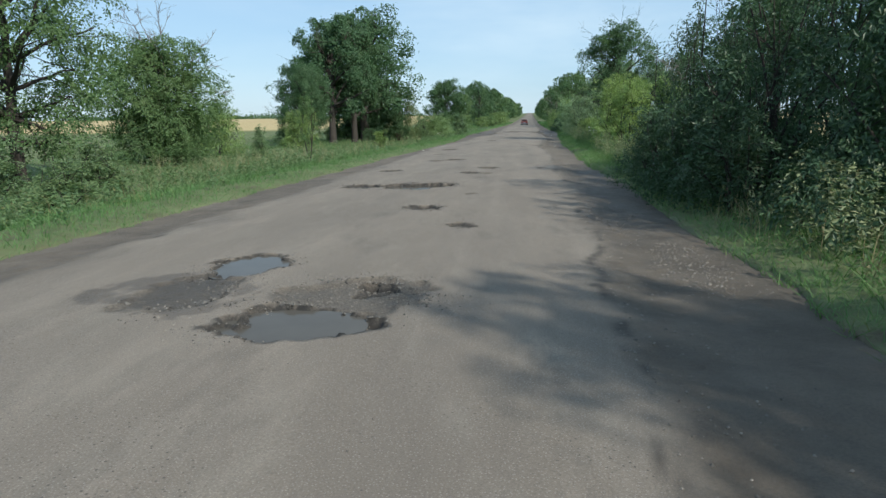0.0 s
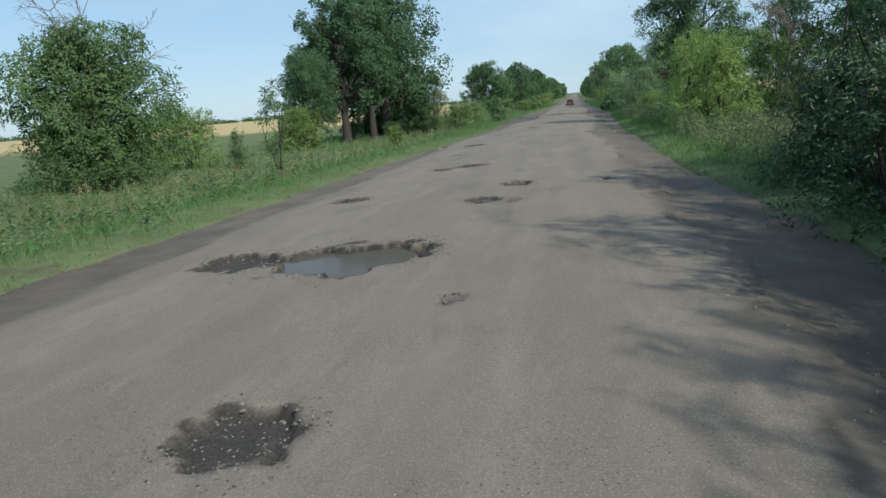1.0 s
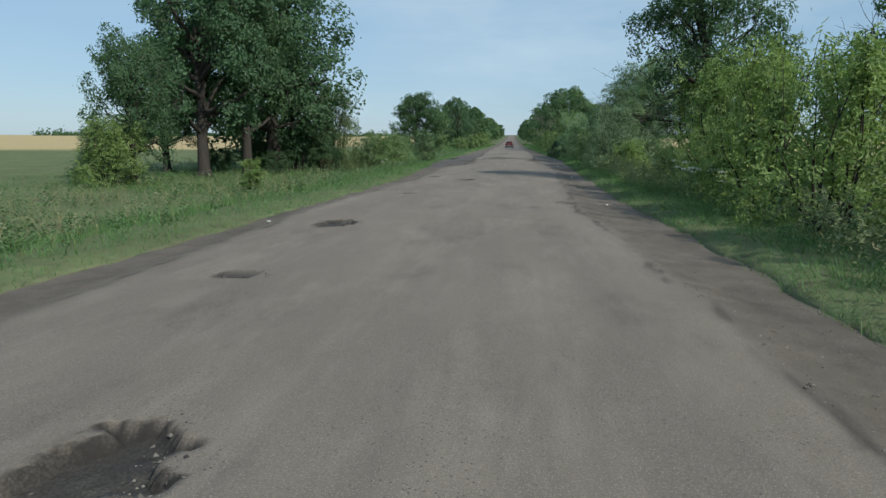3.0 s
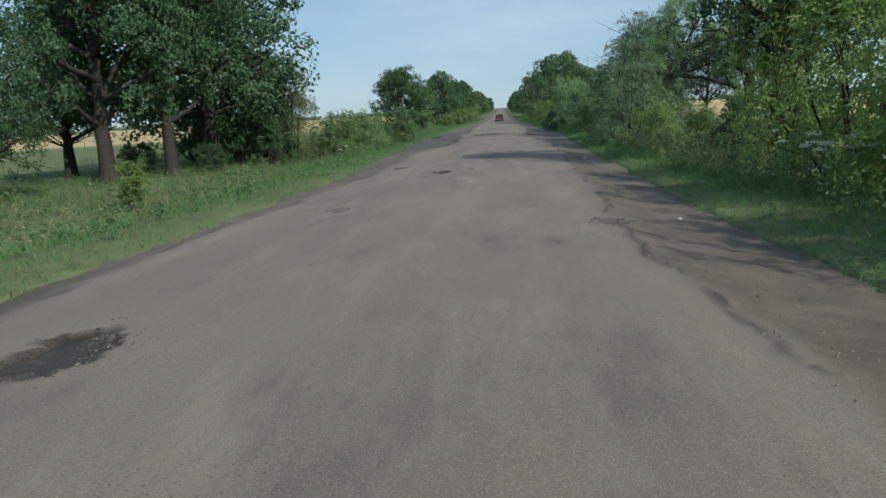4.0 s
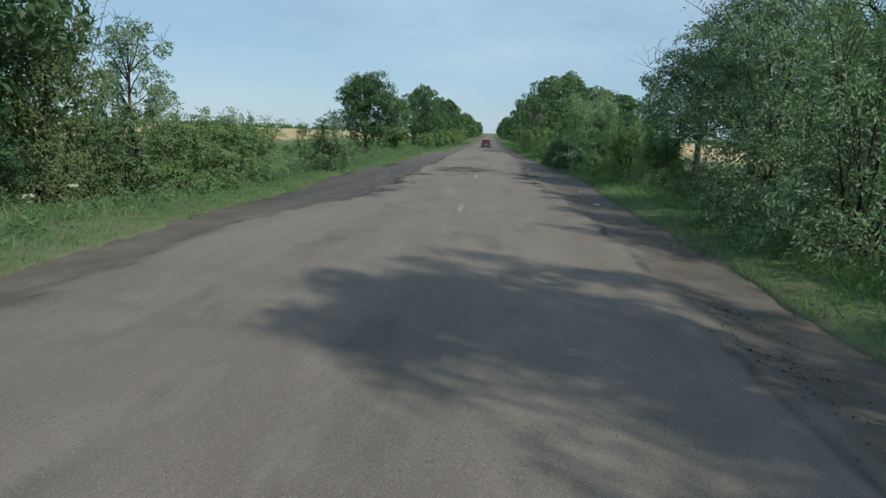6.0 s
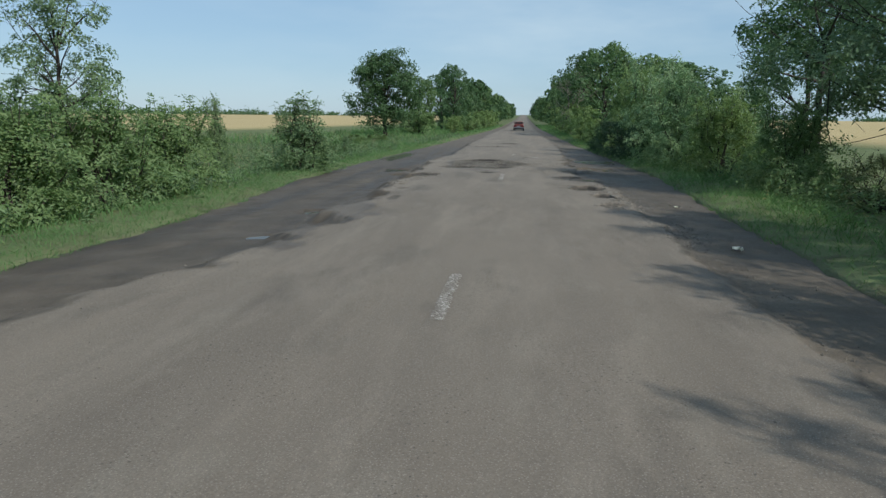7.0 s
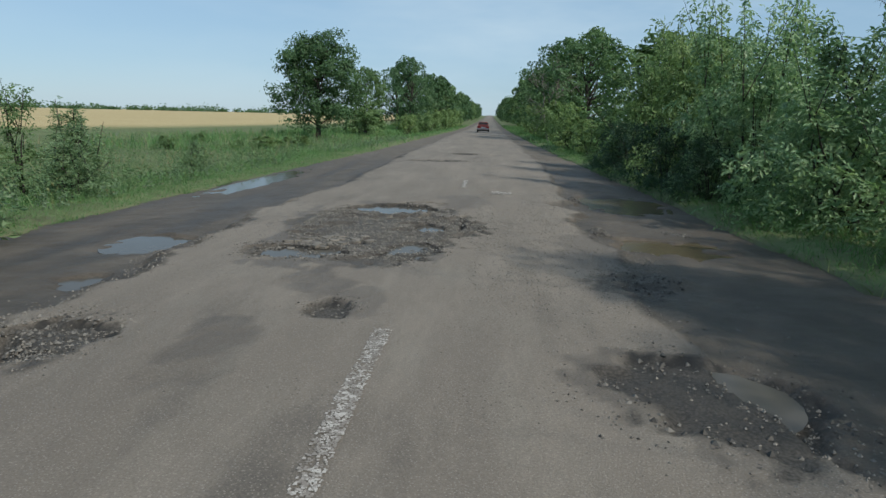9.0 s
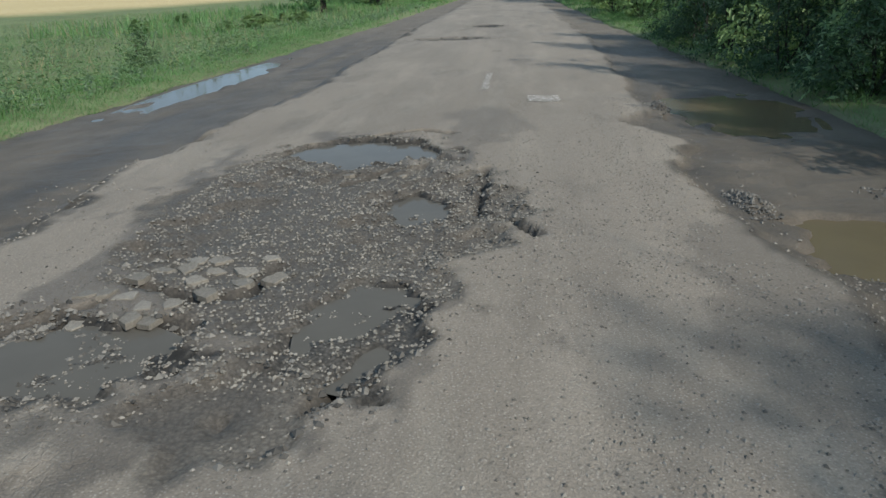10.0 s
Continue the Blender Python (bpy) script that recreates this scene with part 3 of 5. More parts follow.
# ---- plants ----


class Wood:
    """Tapered branches gathered into one mesh."""

    def __init__(self):
        self.v, self.f, self.n = [], [], 0

    def tube(self, pts, radii, sides=6):
        pts = np.asarray(pts, float)
        d = np.gradient(pts, axis=0)
        d /= np.linalg.norm(d, axis=1, keepdims=True) + 1e-9
        ref = np.where(np.abs(d[:, 2:]) > 0.9, [[1.0, 0, 0]], [[0, 0, 1.0]])
        a = np.cross(d, ref)
        a /= np.linalg.norm(a, axis=1, keepdims=True) + 1e-9
        b = np.cross(d, a)
        ang = np.arange(sides) * 2 * np.pi / sides
        ring = a[:, None] * np.cos(ang)[None, :, None] + b[:, None] * np.sin(ang)[None, :, None]
        v = (pts[:, None] + ring * np.asarray(radii)[:, None, None]).reshape(-1, 3)
        k = np.arange(len(pts) - 1)[:, None] * sides
        j = np.arange(sides)[None]
        j2 = (j + 1) % sides
        self.f.append(np.stack([k + j, k + j2, k + sides + j2, k + sides + j], -1).reshape(-1, 4) + self.n)
        self.v.append(v)
        self.n += len(v)

    def branch(self, rng, a, b, r0, r1, wobble=0.08, n=6, sides=6, sag=0.0):
        a, b = np.asarray(a, float), np.asarray(b, float)
        u = np.linspace(0, 1, n)[:, None]
        pts = a + (b - a) * u
        off = np.cumsum(rng.normal(0, 1, (n, 3)), 0) * wobble * np.linalg.norm(b - a) / n**0.5
        pts = pts + off * np.sin(np.pi * u * 0.5) * 0.7
        pts[:, 2] += sag * np.sin(np.pi * u[:, 0])
        self.tube(pts, np.linspace(r0, r1, n), sides)
        return pts

    def mesh(self, name, material):
        return mesh(name, np.concatenate(self.v), np.concatenate(self.f), material, smooth=True)


def leaf_mesh(name, rng, centres, out, length, width, material, droop=0.35):
    """One small folded blade for every centre."""
    n = len(centres)
    d = rng.normal(0, 1, (n, 3)) * [1, 1, 0.6] + 0.7 * out
    d[:, 2] -= droop
    d /= np.linalg.norm(d, axis=1, keepdims=True)
    s = np.cross(d, rng.normal(0, 0.55, (n, 3)) + [0, 0, 1.0])
    s /= np.linalg.norm(s, axis=1, keepdims=True) + 1e-9
    up = np.cross(s, d)
    ln = length * rng.uniform(0.6, 1.35, (n, 1))
    wd = width * rng.uniform(0.7, 1.3, (n, 1))
    v = np.stack([centres - d * ln * 0.5, centres + s * wd * 0.5 + up * wd * 0.18, centres + d * ln * 0.5 - up * wd * 0.3, centres - s * wd * 0.5 + up * wd * 0.18], 1).reshape(-1, 3)
    return mesh(name, v, np.arange(4 * n).reshape(-1, 4), material)


def crown_mesh(name, rng, centres, facing, length, width, material, leaflets=1, hang=0.25):
    """Leaves that turn their upper side outwards and up, as a crown does; with leaflets, each is a feathered spray of that many blades."""
    n = len(centres)
    up = facing + [0, 0, 0.35] + rng.normal(0, 0.34, (n, 3))
    up /= np.linalg.norm(up, axis=1, keepdims=True)
    d = np.cross(up, rng.normal(0, 1, (n, 3)))
    if leaflets > 1:
        d = d + 0.6 * facing
    d[:, 2] -= hang
    d /= np.linalg.norm(d, axis=1, keepdims=True) + 1e-9
    s = np.cross(d, up)
    s /= np.linalg.norm(s, axis=1, keepdims=True) + 1e-9
    up = np.cross(s, d)
    if leaflets > 1:
        size = rng.uniform(0.75, 1.25, (n, 1))
        stalk = length * (0.5 + 0.32 * leaflets) * size
        c, dd, ss, uu = [], [], [], []
        for k in range(leaflets):
            u = k / (leaflets - 1)
            side = 0.0 if k == leaflets - 1 else (1 if k % 2 else -1)
            a = (0.95 - 0.25 * u) * side + rng.normal(0, 0.16, (n, 1))
            dk = d * np.cos(a) + s * np.sin(a) - up * (0.1 + 0.25 * u) + rng.normal(0, 0.1, (n, 3))
            dk /= np.linalg.norm(dk, axis=1, keepdims=True)
            sk = np.cross(dk, up)
            sk /= np.linalg.norm(sk, axis=1, keepdims=True) + 1e-9
            c.append(centres + d * stalk * (u * 0.8) - up * stalk * 0.22 * u * u + dk * length * size * 0.5)
            dd.append(dk), ss.append(sk), uu.append(np.cross(sk, dk))
        centres, d, s, up = (np.stack(v, 1).reshape(-1, 3) for v in (c, dd, ss, uu))
        n = n * leaflets
    ln = length * rng.uniform(0.65, 1.3, (n, 1))
    wd = width * rng.uniform(0.7, 1.3, (n, 1))
    v = np.stack([centres - d * ln * 0.5, centres + s * wd * 0.5 + up * wd * 0.15, centres + d * ln * 0.5 - up * wd * 0.25, centres - s * wd * 0.5 + up * wd * 0.15], 1).reshape(-1, 3)
    return mesh(name, v, np.arange(4 * n).reshape(-1, 4), material)


def crown_points(rng, lobes, n, shell=0.6, subs=9, flat=0.85):
    """Leaf places over clumps that sit on lobes (centre, radius): uneven outline with gaps."""
    c, r, away = [], [], []
    for centre, radius in lobes:
        d = rng.normal(0, 1, (subs, 3)) + [0, 0, 0.25]
        d /= np.linalg.norm(d, axis=1, keepdims=True)
        c.append(centre + d * radius * rng.uniform(0.4, 0.85, (subs, 1)) * [1, 1, flat])
        r.append(radius * rng.uniform(0.24, 0.5, subs))
        away.append(d)
    c, r, away = np.concatenate(c), np.concatenate(r), np.concatenate(away)
    pick = rng.choice(len(c), n, p=r**2 / (r**2).sum())
    e = rng.normal(0, 1, (n, 3)) + 0.6 * away[pick] + [0, 0, 0.3]
    e /= np.linalg.norm(e, axis=1, keepdims=True)
    far = rng.uniform(shell - 0.1, 1.08, n) * np.where(rng.uniform(0, 1, n) < 0.1, rng.uniform(1.0, 1.6, n), 1.0)
    return c[pick] + e * (r[pick] * far)[:, None] * [1, 1, flat], 0.75 * e + 0.45 * away[pick]


def bare_twigs(wood, rng, root, way, reach, depth=3, thick=0.016):
    """Crooked leafless twigs that fork and fan out from a root."""
    if depth == 0:
        return
    way = way / (np.linalg.norm(way) + 1e-9)
    b = wood.branch(rng, root, root + way * reach, thick, thick * 0.55, 0.16, 5, 4)
    for _ in range(3):
        bare_twigs(wood, rng, b[rng.integers(2, 5)], way + rng.normal(0, 0.55, 3), reach * rng.uniform(0.45, 0.75), depth - 1, max(thick * 0.6, 0.005))


def make_tree(seed, h, r, low, leaf, length, width, n, trunk_r, lobes_n=16, bare=0, lean=(0, 0), shell=0.6, twigs=3, leaflets=1, size=1.0, subs=9):
    """Trunk with limbs, and a crown that starts at low * h."""
    rng = np.random.default_rng(seed)
    wood = Wood()
    top = np.array([lean[0], lean[1], h * 0.72])
    trunk = wood.branch(rng, (0, 0, -0.3), top, trunk_r, trunk_r * 0.25, 0.035, 10, 9)
    wood.tube([(0, 0, -0.35), (0, 0, 0.05), trunk[1] * [1, 1, 0.5] + [0, 0, 0.1]], [trunk_r * 1.7, trunk_r * 1.25, trunk_r], 9)
    lobes = []
    for k in range(lobes_n):
        u = (k + rng.uniform(0.1, 0.9)) / lobes_n
        z = h * (low + (1 - low) * u * 0.93)
        env = math.sin(math.pi * (0.2 + 0.74 * u)) ** 0.75
        a = k * 2.4 + rng.uniform(-0.5, 0.5)
        rad = r * env * rng.uniform(0.35, 0.78)
        lr = size * r * rng.uniform(0.24, 0.42) * (0.7 + 0.3 * env)
        c = np.array([math.cos(a) * rad + lean[0] * u, math.sin(a) * rad + lean[1] * u, min(z, h - lr * 0.7)])
        lobes.append((c, lr))
        i = int(np.clip(np.searchsorted(trunk[:, 2], c[2] * rng.uniform(0.45, 0.8)), 2, 8))
        limb = wood.branch(rng, trunk[i], c, trunk_r * rng.uniform(0.28, 0.5), trunk_r * 0.08, 0.1, 6, 6 if twigs > 1 else 4)
        for _ in range(twigs):
            e = c + rng.normal(0, 0.6, 3) * lr
            wood.branch(rng, limb[rng.integers(2, 6)], e, trunk_r * 0.1, 0.008, 0.12, 4, 3)
    lobes.append((top + [0, 0, h * 0.1], size * r * 0.4))
    for _ in range(bare):
        c, lr = lobes[rng.integers(len(lobes))]
        bare_twigs(wood, rng, c, (c - [0, 0, h * 0.4]) * [1, 1, 0.7] / h + rng.normal(0, 0.25, 3) + [0, 0, 0.2], lr * rng.uniform(0.9, 1.4))
    p, out = crown_points(rng, lobes, n, shell, subs)
    return wood.mesh("trunk", BARK), crown_mesh("crown", rng, p, out, length, width, leaf, leaflets)


def make_bush(seed, h, r, leaf, length, width, n, shoots=10, stems=12, lobes_n=16, shell=0.7, wood_mat=None, skirt=0, leaflets=1, hang=0.25, bare=0, body=0.72):
    """A many-stemmed shrub with leaves to the ground and upright shoots at the top."""
    rng = np.random.default_rng(seed)
    wood, lobes, tips, outs = Wood(), [], [], []
    for k in range(lobes_n):
        u = (k + rng.uniform(0, 1)) / lobes_n
        z = h * (0.12 + body * u)
        env = math.sin(math.pi * (0.3 + 0.62 * u)) ** 0.7
        a = k * 2.4 + rng.uniform(-0.6, 0.6)
        rad = r * env * rng.uniform(0.3, 0.75)
        lr = r * rng.uniform(0.26, 0.44)
        lobes.append((np.array([math.cos(a) * rad, math.sin(a) * rad, z]), lr))
    lobes.append((np.array([0, 0, h * 0.45]), r * 0.5))
    for k in range(skirt):
        a = k * 6.28 / skirt + rng.uniform(-0.3, 0.3)
        lobes.append((np.array([math.cos(a) * r * 0.62, math.sin(a) * r * 0.62, h * 0.1]), r * 0.36))
    for k in range(stems):
        c, lr = lobes[(lobes_n - 1 - k) % lobes_n]
        a = rng.uniform(0, 6.28)
        s = wood.branch(rng, (math.cos(a) * 0.15 * r, math.sin(a) * 0.15 * r, -0.15), c + [0, 0, lr * 0.5], 0.035 * h / 3, 0.008, 0.08, 6, 5)
        for _ in range(2):
            wood.branch(rng, s[rng.integers(2, 5)], c + rng.normal(0, 0.6, 3) * lr, 0.012, 0.004, 0.1, 4, 3)
    for k in range(bare):
        c, lr = lobes[rng.integers(lobes_n // 2, lobes_n)]
        bare_twigs(wood, rng, c, c * [0.25, 0.25, 0.1] + rng.normal(0, 0.3, 3) + [0, 0, 0.6], lr * rng.uniform(0.9, 1.5), 3, 0.012)
    for k in range(shoots):
        c, lr = lobes[rng.integers(max(lobes_n // 3, lobes_n - stems), lobes_n)]
        a = c + [0, 0, lr * 0.45]
        b = a + np.array([rng.normal(0, 0.2), rng.normal(0, 0.2), 1.0]) * min(h - a[2], (1.12 - body) * h) * rng.uniform(0.7, 1.25)
        wood.branch(rng, a, b, 0.012, 0.004, 0.03, 5, 4)
        m = 40 if leaflets == 1 else 18
        u = rng.uniform(0.1, 1.02, (m, 1))
        d = rng.normal(0, 1, (m, 3)) * [1, 1, 0.3]
        d /= np.linalg.norm(d, axis=1, keepdims=True)
        tips.append(a + (b - a) * u + d * (0.16 * (1.15 - u) + 0.05) * min(1.5, h / 2.5) * rng.uniform(0.3, 1, (m, 1)))
        outs.append(d * 0.5 + [0, 0, 0.3])
    p, out = crown_points(rng, lobes, n, shell)
    keep = p[:, 2] > -0.05
    p, out = np.concatenate([p[keep], *tips]), np.concatenate([out[keep], *outs])
    return wood.mesh("trunk", wood_mat or BARK), crown_mesh("crown", rng, p, out, length, width, leaf, leaflets, hang)


def land(x, y):
    return float(ground_z(np.array([float(x)]), np.array([float(y)]))[0])


def plant(name, proto, x, y, turn=0.0, wide=1.0, tall=1.0, label="", category="", group="", names=("trunk", "crown")):
    ob = new(name)
    ob.empty_display_size = 0.2
    ob.matrix_basis = pose(x, y, land(x, y), 0, 0, turn) @ Matrix.Diagonal((wide, wide, tall, 1))
    for child, me in zip(names, proto):
        part(child, me, None, ob)
    return tagged(ob, label, category, group)


SHRUB = ("trunk", "crown")
# shapes that several plants share: shrubs 3.4 m high and 2 m in radius, trees 10 m high and 5 m in radius
BUSH_DARK = make_bush(11, 3.4, 2.0, LEAF_DARK, 0.152, 0.066, 6200, 12, lobes_n=18)
BUSH_ELDER = make_bush(12, 3.4, 2.0, LEAF_ELDER, 0.115, 0.05, 2000, 26, lobes_n=20, skirt=6, leaflets=5, hang=0.12, body=0.52)
BUSH_ELDER_WIDE = make_bush(13, 3.4, 2.0, LEAF_ELDER, 0.12, 0.052, 1900, 28, lobes_n=18, skirt=7, leaflets=5, hang=0.12, body=0.54)
BUSH_ELDER_DEEP = make_bush(43, 3.4, 2.0, LEAF_FRESH, 0.128, 0.056, 1650, 24, lobes_n=18, skirt=7, leaflets=5, hang=0.12, body=0.56)
BUSH_LIME = make_bush(14, 3.4, 2.0, LEAF_LIME, 0.118, 0.052, 1350, 42, stems=14, lobes_n=18, skirt=7, leaflets=5, hang=0.15, body=0.6)
BUSH_SILVER = make_bush(15, 3.4, 2.0, LEAF_SILVER, 0.105, 0.042, 2800, 14, lobes_n=22, skirt=6, leaflets=4, hang=-0.1, bare=2, stems=9)
BUSH_OLIVE = make_bush(16, 3.4, 2.0, LEAF_BROWN, 0.135, 0.057, 5200, 14, stems=26, bare=10)
BUSH_OLIVE_TALL = make_bush(44, 5.0, 2.3, LEAF_OLIVE, 0.1, 0.05, 15000, 16, stems=16, lobes_n=26, skirt=6, bare=12)
BUSH_NEAR = make_bush(20, 3.4, 2.0, LEAF_DEEP, 0.08, 0.033, 3200, 14, lobes_n=20, skirt=9, leaflets=4)
BUSH_LOW = make_bush(36, 1.6, 1.1, LEAF_DEEP, 0.08, 0.033, 1050, 8, lobes_n=12, skirt=7, leaflets=4)
SHRUB_FAR = make_bush(37, 2.2, 0.95, LEAF_FRESH, 0.2, 0.085, 900, 8, stems=4, lobes_n=10)
BUSH_BIG = make_bush(38, 3.4, 2.0, LEAF_MID, 0.085, 0.04, 5000, 34, stems=10, lobes_n=24, skirt=8, leaflets=4)
BUSH_BACK = make_bush(19, 3.4, 2.0, LEAF_DARK, 0.22, 0.1, 3200, 8)
SAPLING = make_bush(17, 2.4, 0.45, LEAF_LIME, 0.1, 0.04, 260, 12, stems=5, lobes_n=7, leaflets=5, hang=0.4)
SAPLING_AIRY = make_bush(49, 3.0, 0.42, LEAF_MID, 0.1, 0.042, 120, 7, stems=3, lobes_n=6, leaflets=5, hang=0.1)
SHRUB_SMALL = make_bush(18, 2.2, 0.95, LEAF_YOUNG, 0.088, 0.04, 700, 14, stems=8, lobes_n=14, skirt=6, leaflets=5, hang=0.15, body=0.5)
TREE_A = make_tree(21, 10, 5.0, 0.22, LEAF_DARK, 0.215, 0.12, 17500, 0.36, 26, size=1.12)
TREE_B = make_tree(22, 10, 4.6, 0.28, LEAF_DARK, 0.215, 0.12, 14500, 0.36, 22)
TREE_NEAR = make_tree(35, 10, 4.8, 0.12, LEAF_MID, 0.13, 0.062, 10500, 0.22, 28, size=1.15, twigs=4, leaflets=4)
TREE_BROAD = make_tree(47, 6, 3.3, 0.14, LEAF_MID, 0.14, 0.068, 8200, 0.12, 34, size=1.2, leaflets=4, twigs=2)
TREE_OPEN = make_tree(24, 8, 3.4, 0.4, LEAF_DARK, 0.175, 0.078, 7800, 0.16, 14, bare=8, shell=0.75)
TREE_GREY = make_tree(29, 8, 3.2, 0.2, LEAF_SILVER, 0.17, 0.075, 7400, 0.14, 17, bare=14, shell=0.8, size=0.85)
TREE_TALL = make_tree(30, 9, 4.0, 0.44, LEAF_DARK, 0.17, 0.08, 15500, 0.24, 22, bare=7, shell=0.6, lean=(-1.3, 0.0))
TREE_WILLOW = make_tree(45, 8, 3.6, 0.28, LEAF_SILVER, 0.15, 0.05, 6800, 0.17, 26, bare=6, shell=0.6, leaflets=4, twigs=4)
TREE_ROUND = make_tree(46, 10, 4.5, 0.17, LEAF_DARK, 0.26, 0.16, 17000, 0.26, 34, shell=0.4, size=1.32, twigs=1)
MID_A = make_tree(33, 10, 5.0, 0.08, LEAF_DARK, 0.38, 0.21, 4200, 0.25, 22, shell=0.65, twigs=1)
MID_B = make_tree(34, 10, 5.2, 0.08, LEAF_MID, 0.4, 0.23, 4200, 0.25, 20, shell=0.65, twigs=1)
FAR_A = make_tree(26, 10, 5.2, 0.1, LEAF_DARK, 0.7, 0.44, 1900, 0.25, 18, shell=0.75, twigs=0)
FAR_B = make_tree(27, 10, 5.6, 0.08, LEAF_MID, 0.7, 0.44, 1800, 0.25, 16, shell=0.75, twigs=0)
FAR_BUSH = make_bush(28, 3.4, 2.3, LEAF_FRESH, 0.26, 0.13, 1700, 12, lobes_n=12)

# trees beyond the left verge
plant("tree", TREE_NEAR, -14.6, 17.0, 40, 0.95, 0.95, "broad green tree with long low limbs over the grass", "tree", "trees beside the road")
for x, y, turn, wide, tall, proto in ((-15.2, 52.8, 10, 0.92, 1.0, TREE_B), (-19.0, 56.4, 120, 0.62, 0.7, TREE_B), (-14.5, 60.9, 200, 1.3, 1.18, TREE_A), (-14.2, 55.9, 150, 0.82, 1.05, TREE_B), (-17.0, 67.0, 45, 1.1, 1.12, MID_A)):
    plant("tree", proto, x, y, turn, wide, tall, "large dark green broadleaf tree with a grey-brown trunk in the grass", "tree", "grove of large trees")
plant("tree", TREE_BROAD, -16.4, 28.4, 15, 0.98, 0.95, "broad low green tree with bare grey branches above it", "tree", "trees beside the road")
plant("tree", TREE_A, -15.4, 46.8, 80, 0.43, 0.6, "small dense dark green tree beside a light bush", "tree", "grove of large trees")
plant("tree", TREE_OPEN, -18.6, 55.4, 70, 0.85, 0.52, "small spreading tree with dark twisted stems in the grass", "tree", "grove of large trees")
plant("bush", BUSH_OLIVE_TALL, -11.3, 63.2, 30, 0.92, 1.08, "tall olive-green bush with thin dead twigs on top", "bush", "bushes on the verge", SHRUB)
for x, y, turn, wide, tall in ((-13.4, 61.8, 80, 1.0, 1.25), (-11.4, 61.0, 200, 0.75, 0.75), (-15.6, 63.6, 140, 1.0, 0.6), (-17.4, 66.0, 20, 1.1, 0.7), (-13.2, 57.8, 260, 0.5, 0.4), (-16.4, 57.4, 300, 0.6, 0.42)):
    plant("bush", BUSH_DARK, x, y, turn, wide, tall, "dense dark green bush under the large trees", "bush", "bushes on the verge", SHRUB)
for x, y, turn, wide, tall in ((-16.0, 27.4, 220, 1.25, 0.85),):
    plant("bush", BUSH_BIG, x, y, turn, wide, tall, "tall leafy green bush with bare grey branches above it", "bush", "bushes on the verge", SHRUB)
for x, y, turn, wide, tall in ((-13.9, 34.2, 60, 0.8, 0.7), (-17.0, 47.0, 140, 1.4, 0.9), (-9.8, 64.0, 300, 1.5, 0.95), 
                               (-7.3, 77.5, 70, 1.6, 1.02), (-12.9, 82.8, 200, 0.85, 1.25), (-9.4, 84.4, 10, 1.3, 0.72), (-8.2, 82.4, 130, 0.8, 0.5), (-11.0, 73.5, 10, 0.9, 0.6), (-9.4, 91.0, 30, 0.8, 0.45), (-9.6, 12.0, 0, 1.1, 0.5), (-11.0, 15.5, 90, 1.3, 0.6), (-12.6, 13.5, 20, 1.4, 0.75), (-8.8, 8.5, 140, 1.0, 0.45)):
    plant("bush", SHRUB_SMALL, x, y, turn, wide, tall, "young bright green bush with upright shoots in the verge", "bush", "young bushes on the verge", SHRUB)
for x, y, turn, wide, tall in ((-8.7, 26.7, 0, 0.95, 0.95), (-10.3, 84.0, 130, 1.1, 0.85), (-9.9, 85.2, 40, 1.0, 0.72)):
    plant("sapling", SAPLING_AIRY, x, y, turn, wide, tall, "thin green sapling with an airy leafy tip", "sapling", "saplings on the verge", SHRUB)
for x, y, turn, tall in ((-9.6, 44.4, 80, 0.5), (-9.2, 43.8, 10, 0.35)):
    plant("sapling", SAPLING, x, y, turn, 0.9, tall, "thin yellow-green sapling standing in tall grass", "sapling", "saplings on the verge", SHRUB)

plant("tree", TREE_GREY, -18.6, 81.2, 30, 0.98, 0.94, "thin grey-green tree with bare branch ends", "tree", "trees beside the road")

for x, y, turn, wide, tall in ((-16.5, 15.0, 70, 1.3, 1.5), (-19.4, 79.8, 10, 1.0, 0.8)):
    plant("bush", BUSH_BACK, x, y, turn, wide, tall, "dense green bush under a spreading tree", "bush", "bushes on the verge", SHRUB)

rng = np.random.default_rng(33)
for _ in range(11):
    plant("bush", SHRUB_FAR, rng.uniform(-24, -10), rng.uniform(86, 122), rng.uniform(0, 360), rng.uniform(0.7, 1.5), rng.uniform(0.22, 0.42), "low green bush half hidden in the meadow", "bush", "low bushes in the meadow", SHRUB)


# dead crowns: one over the tall bush, one far ahead in the row
def dead_crown(seed, h, spread, stems):
    rng = np.random.default_rng(seed)
    wood = Wood()
    for k in range(stems):
        a = k * 6.28 / stems + 0.4
        b = wood.branch(rng, (0, 0, -0.2), (math.cos(a) * 0.3 * spread, math.sin(a) * 0.3 * spread, h * rng.uniform(0.62, 0.74)), 0.06, 0.03, 0.06, 8, 5)
        for _ in range(5):
            bare_twigs(wood, rng, b[rng.integers(4, 8)], np.array([math.cos(a) * 0.5, math.sin(a) * 0.5, 0.7]) + rng.normal(0, 0.45, 3), 0.2 * h * rng.uniform(0.6, 1.0), 4, 0.024)
    return wood.mesh("dead_tree", DEAD)


for seed, x, y, h, spread, stems in ((31, -15.7, 28.6, 6.7, 1.9, 4), (37, 8.3, 34.4, 5.4, 1.6, 3), (32, 4.9, 125.0, 7.2, 2.4, 3)):
    dead_tree = new("dead_tree", dead_crown(seed, h, spread, stems))
    dead_tree.matrix_basis = pose(x, y, land(x, y))
    tagged(dead_tree, "bare grey dead tree with fine twigs inside a green bush", "dead tree", "dead trees")

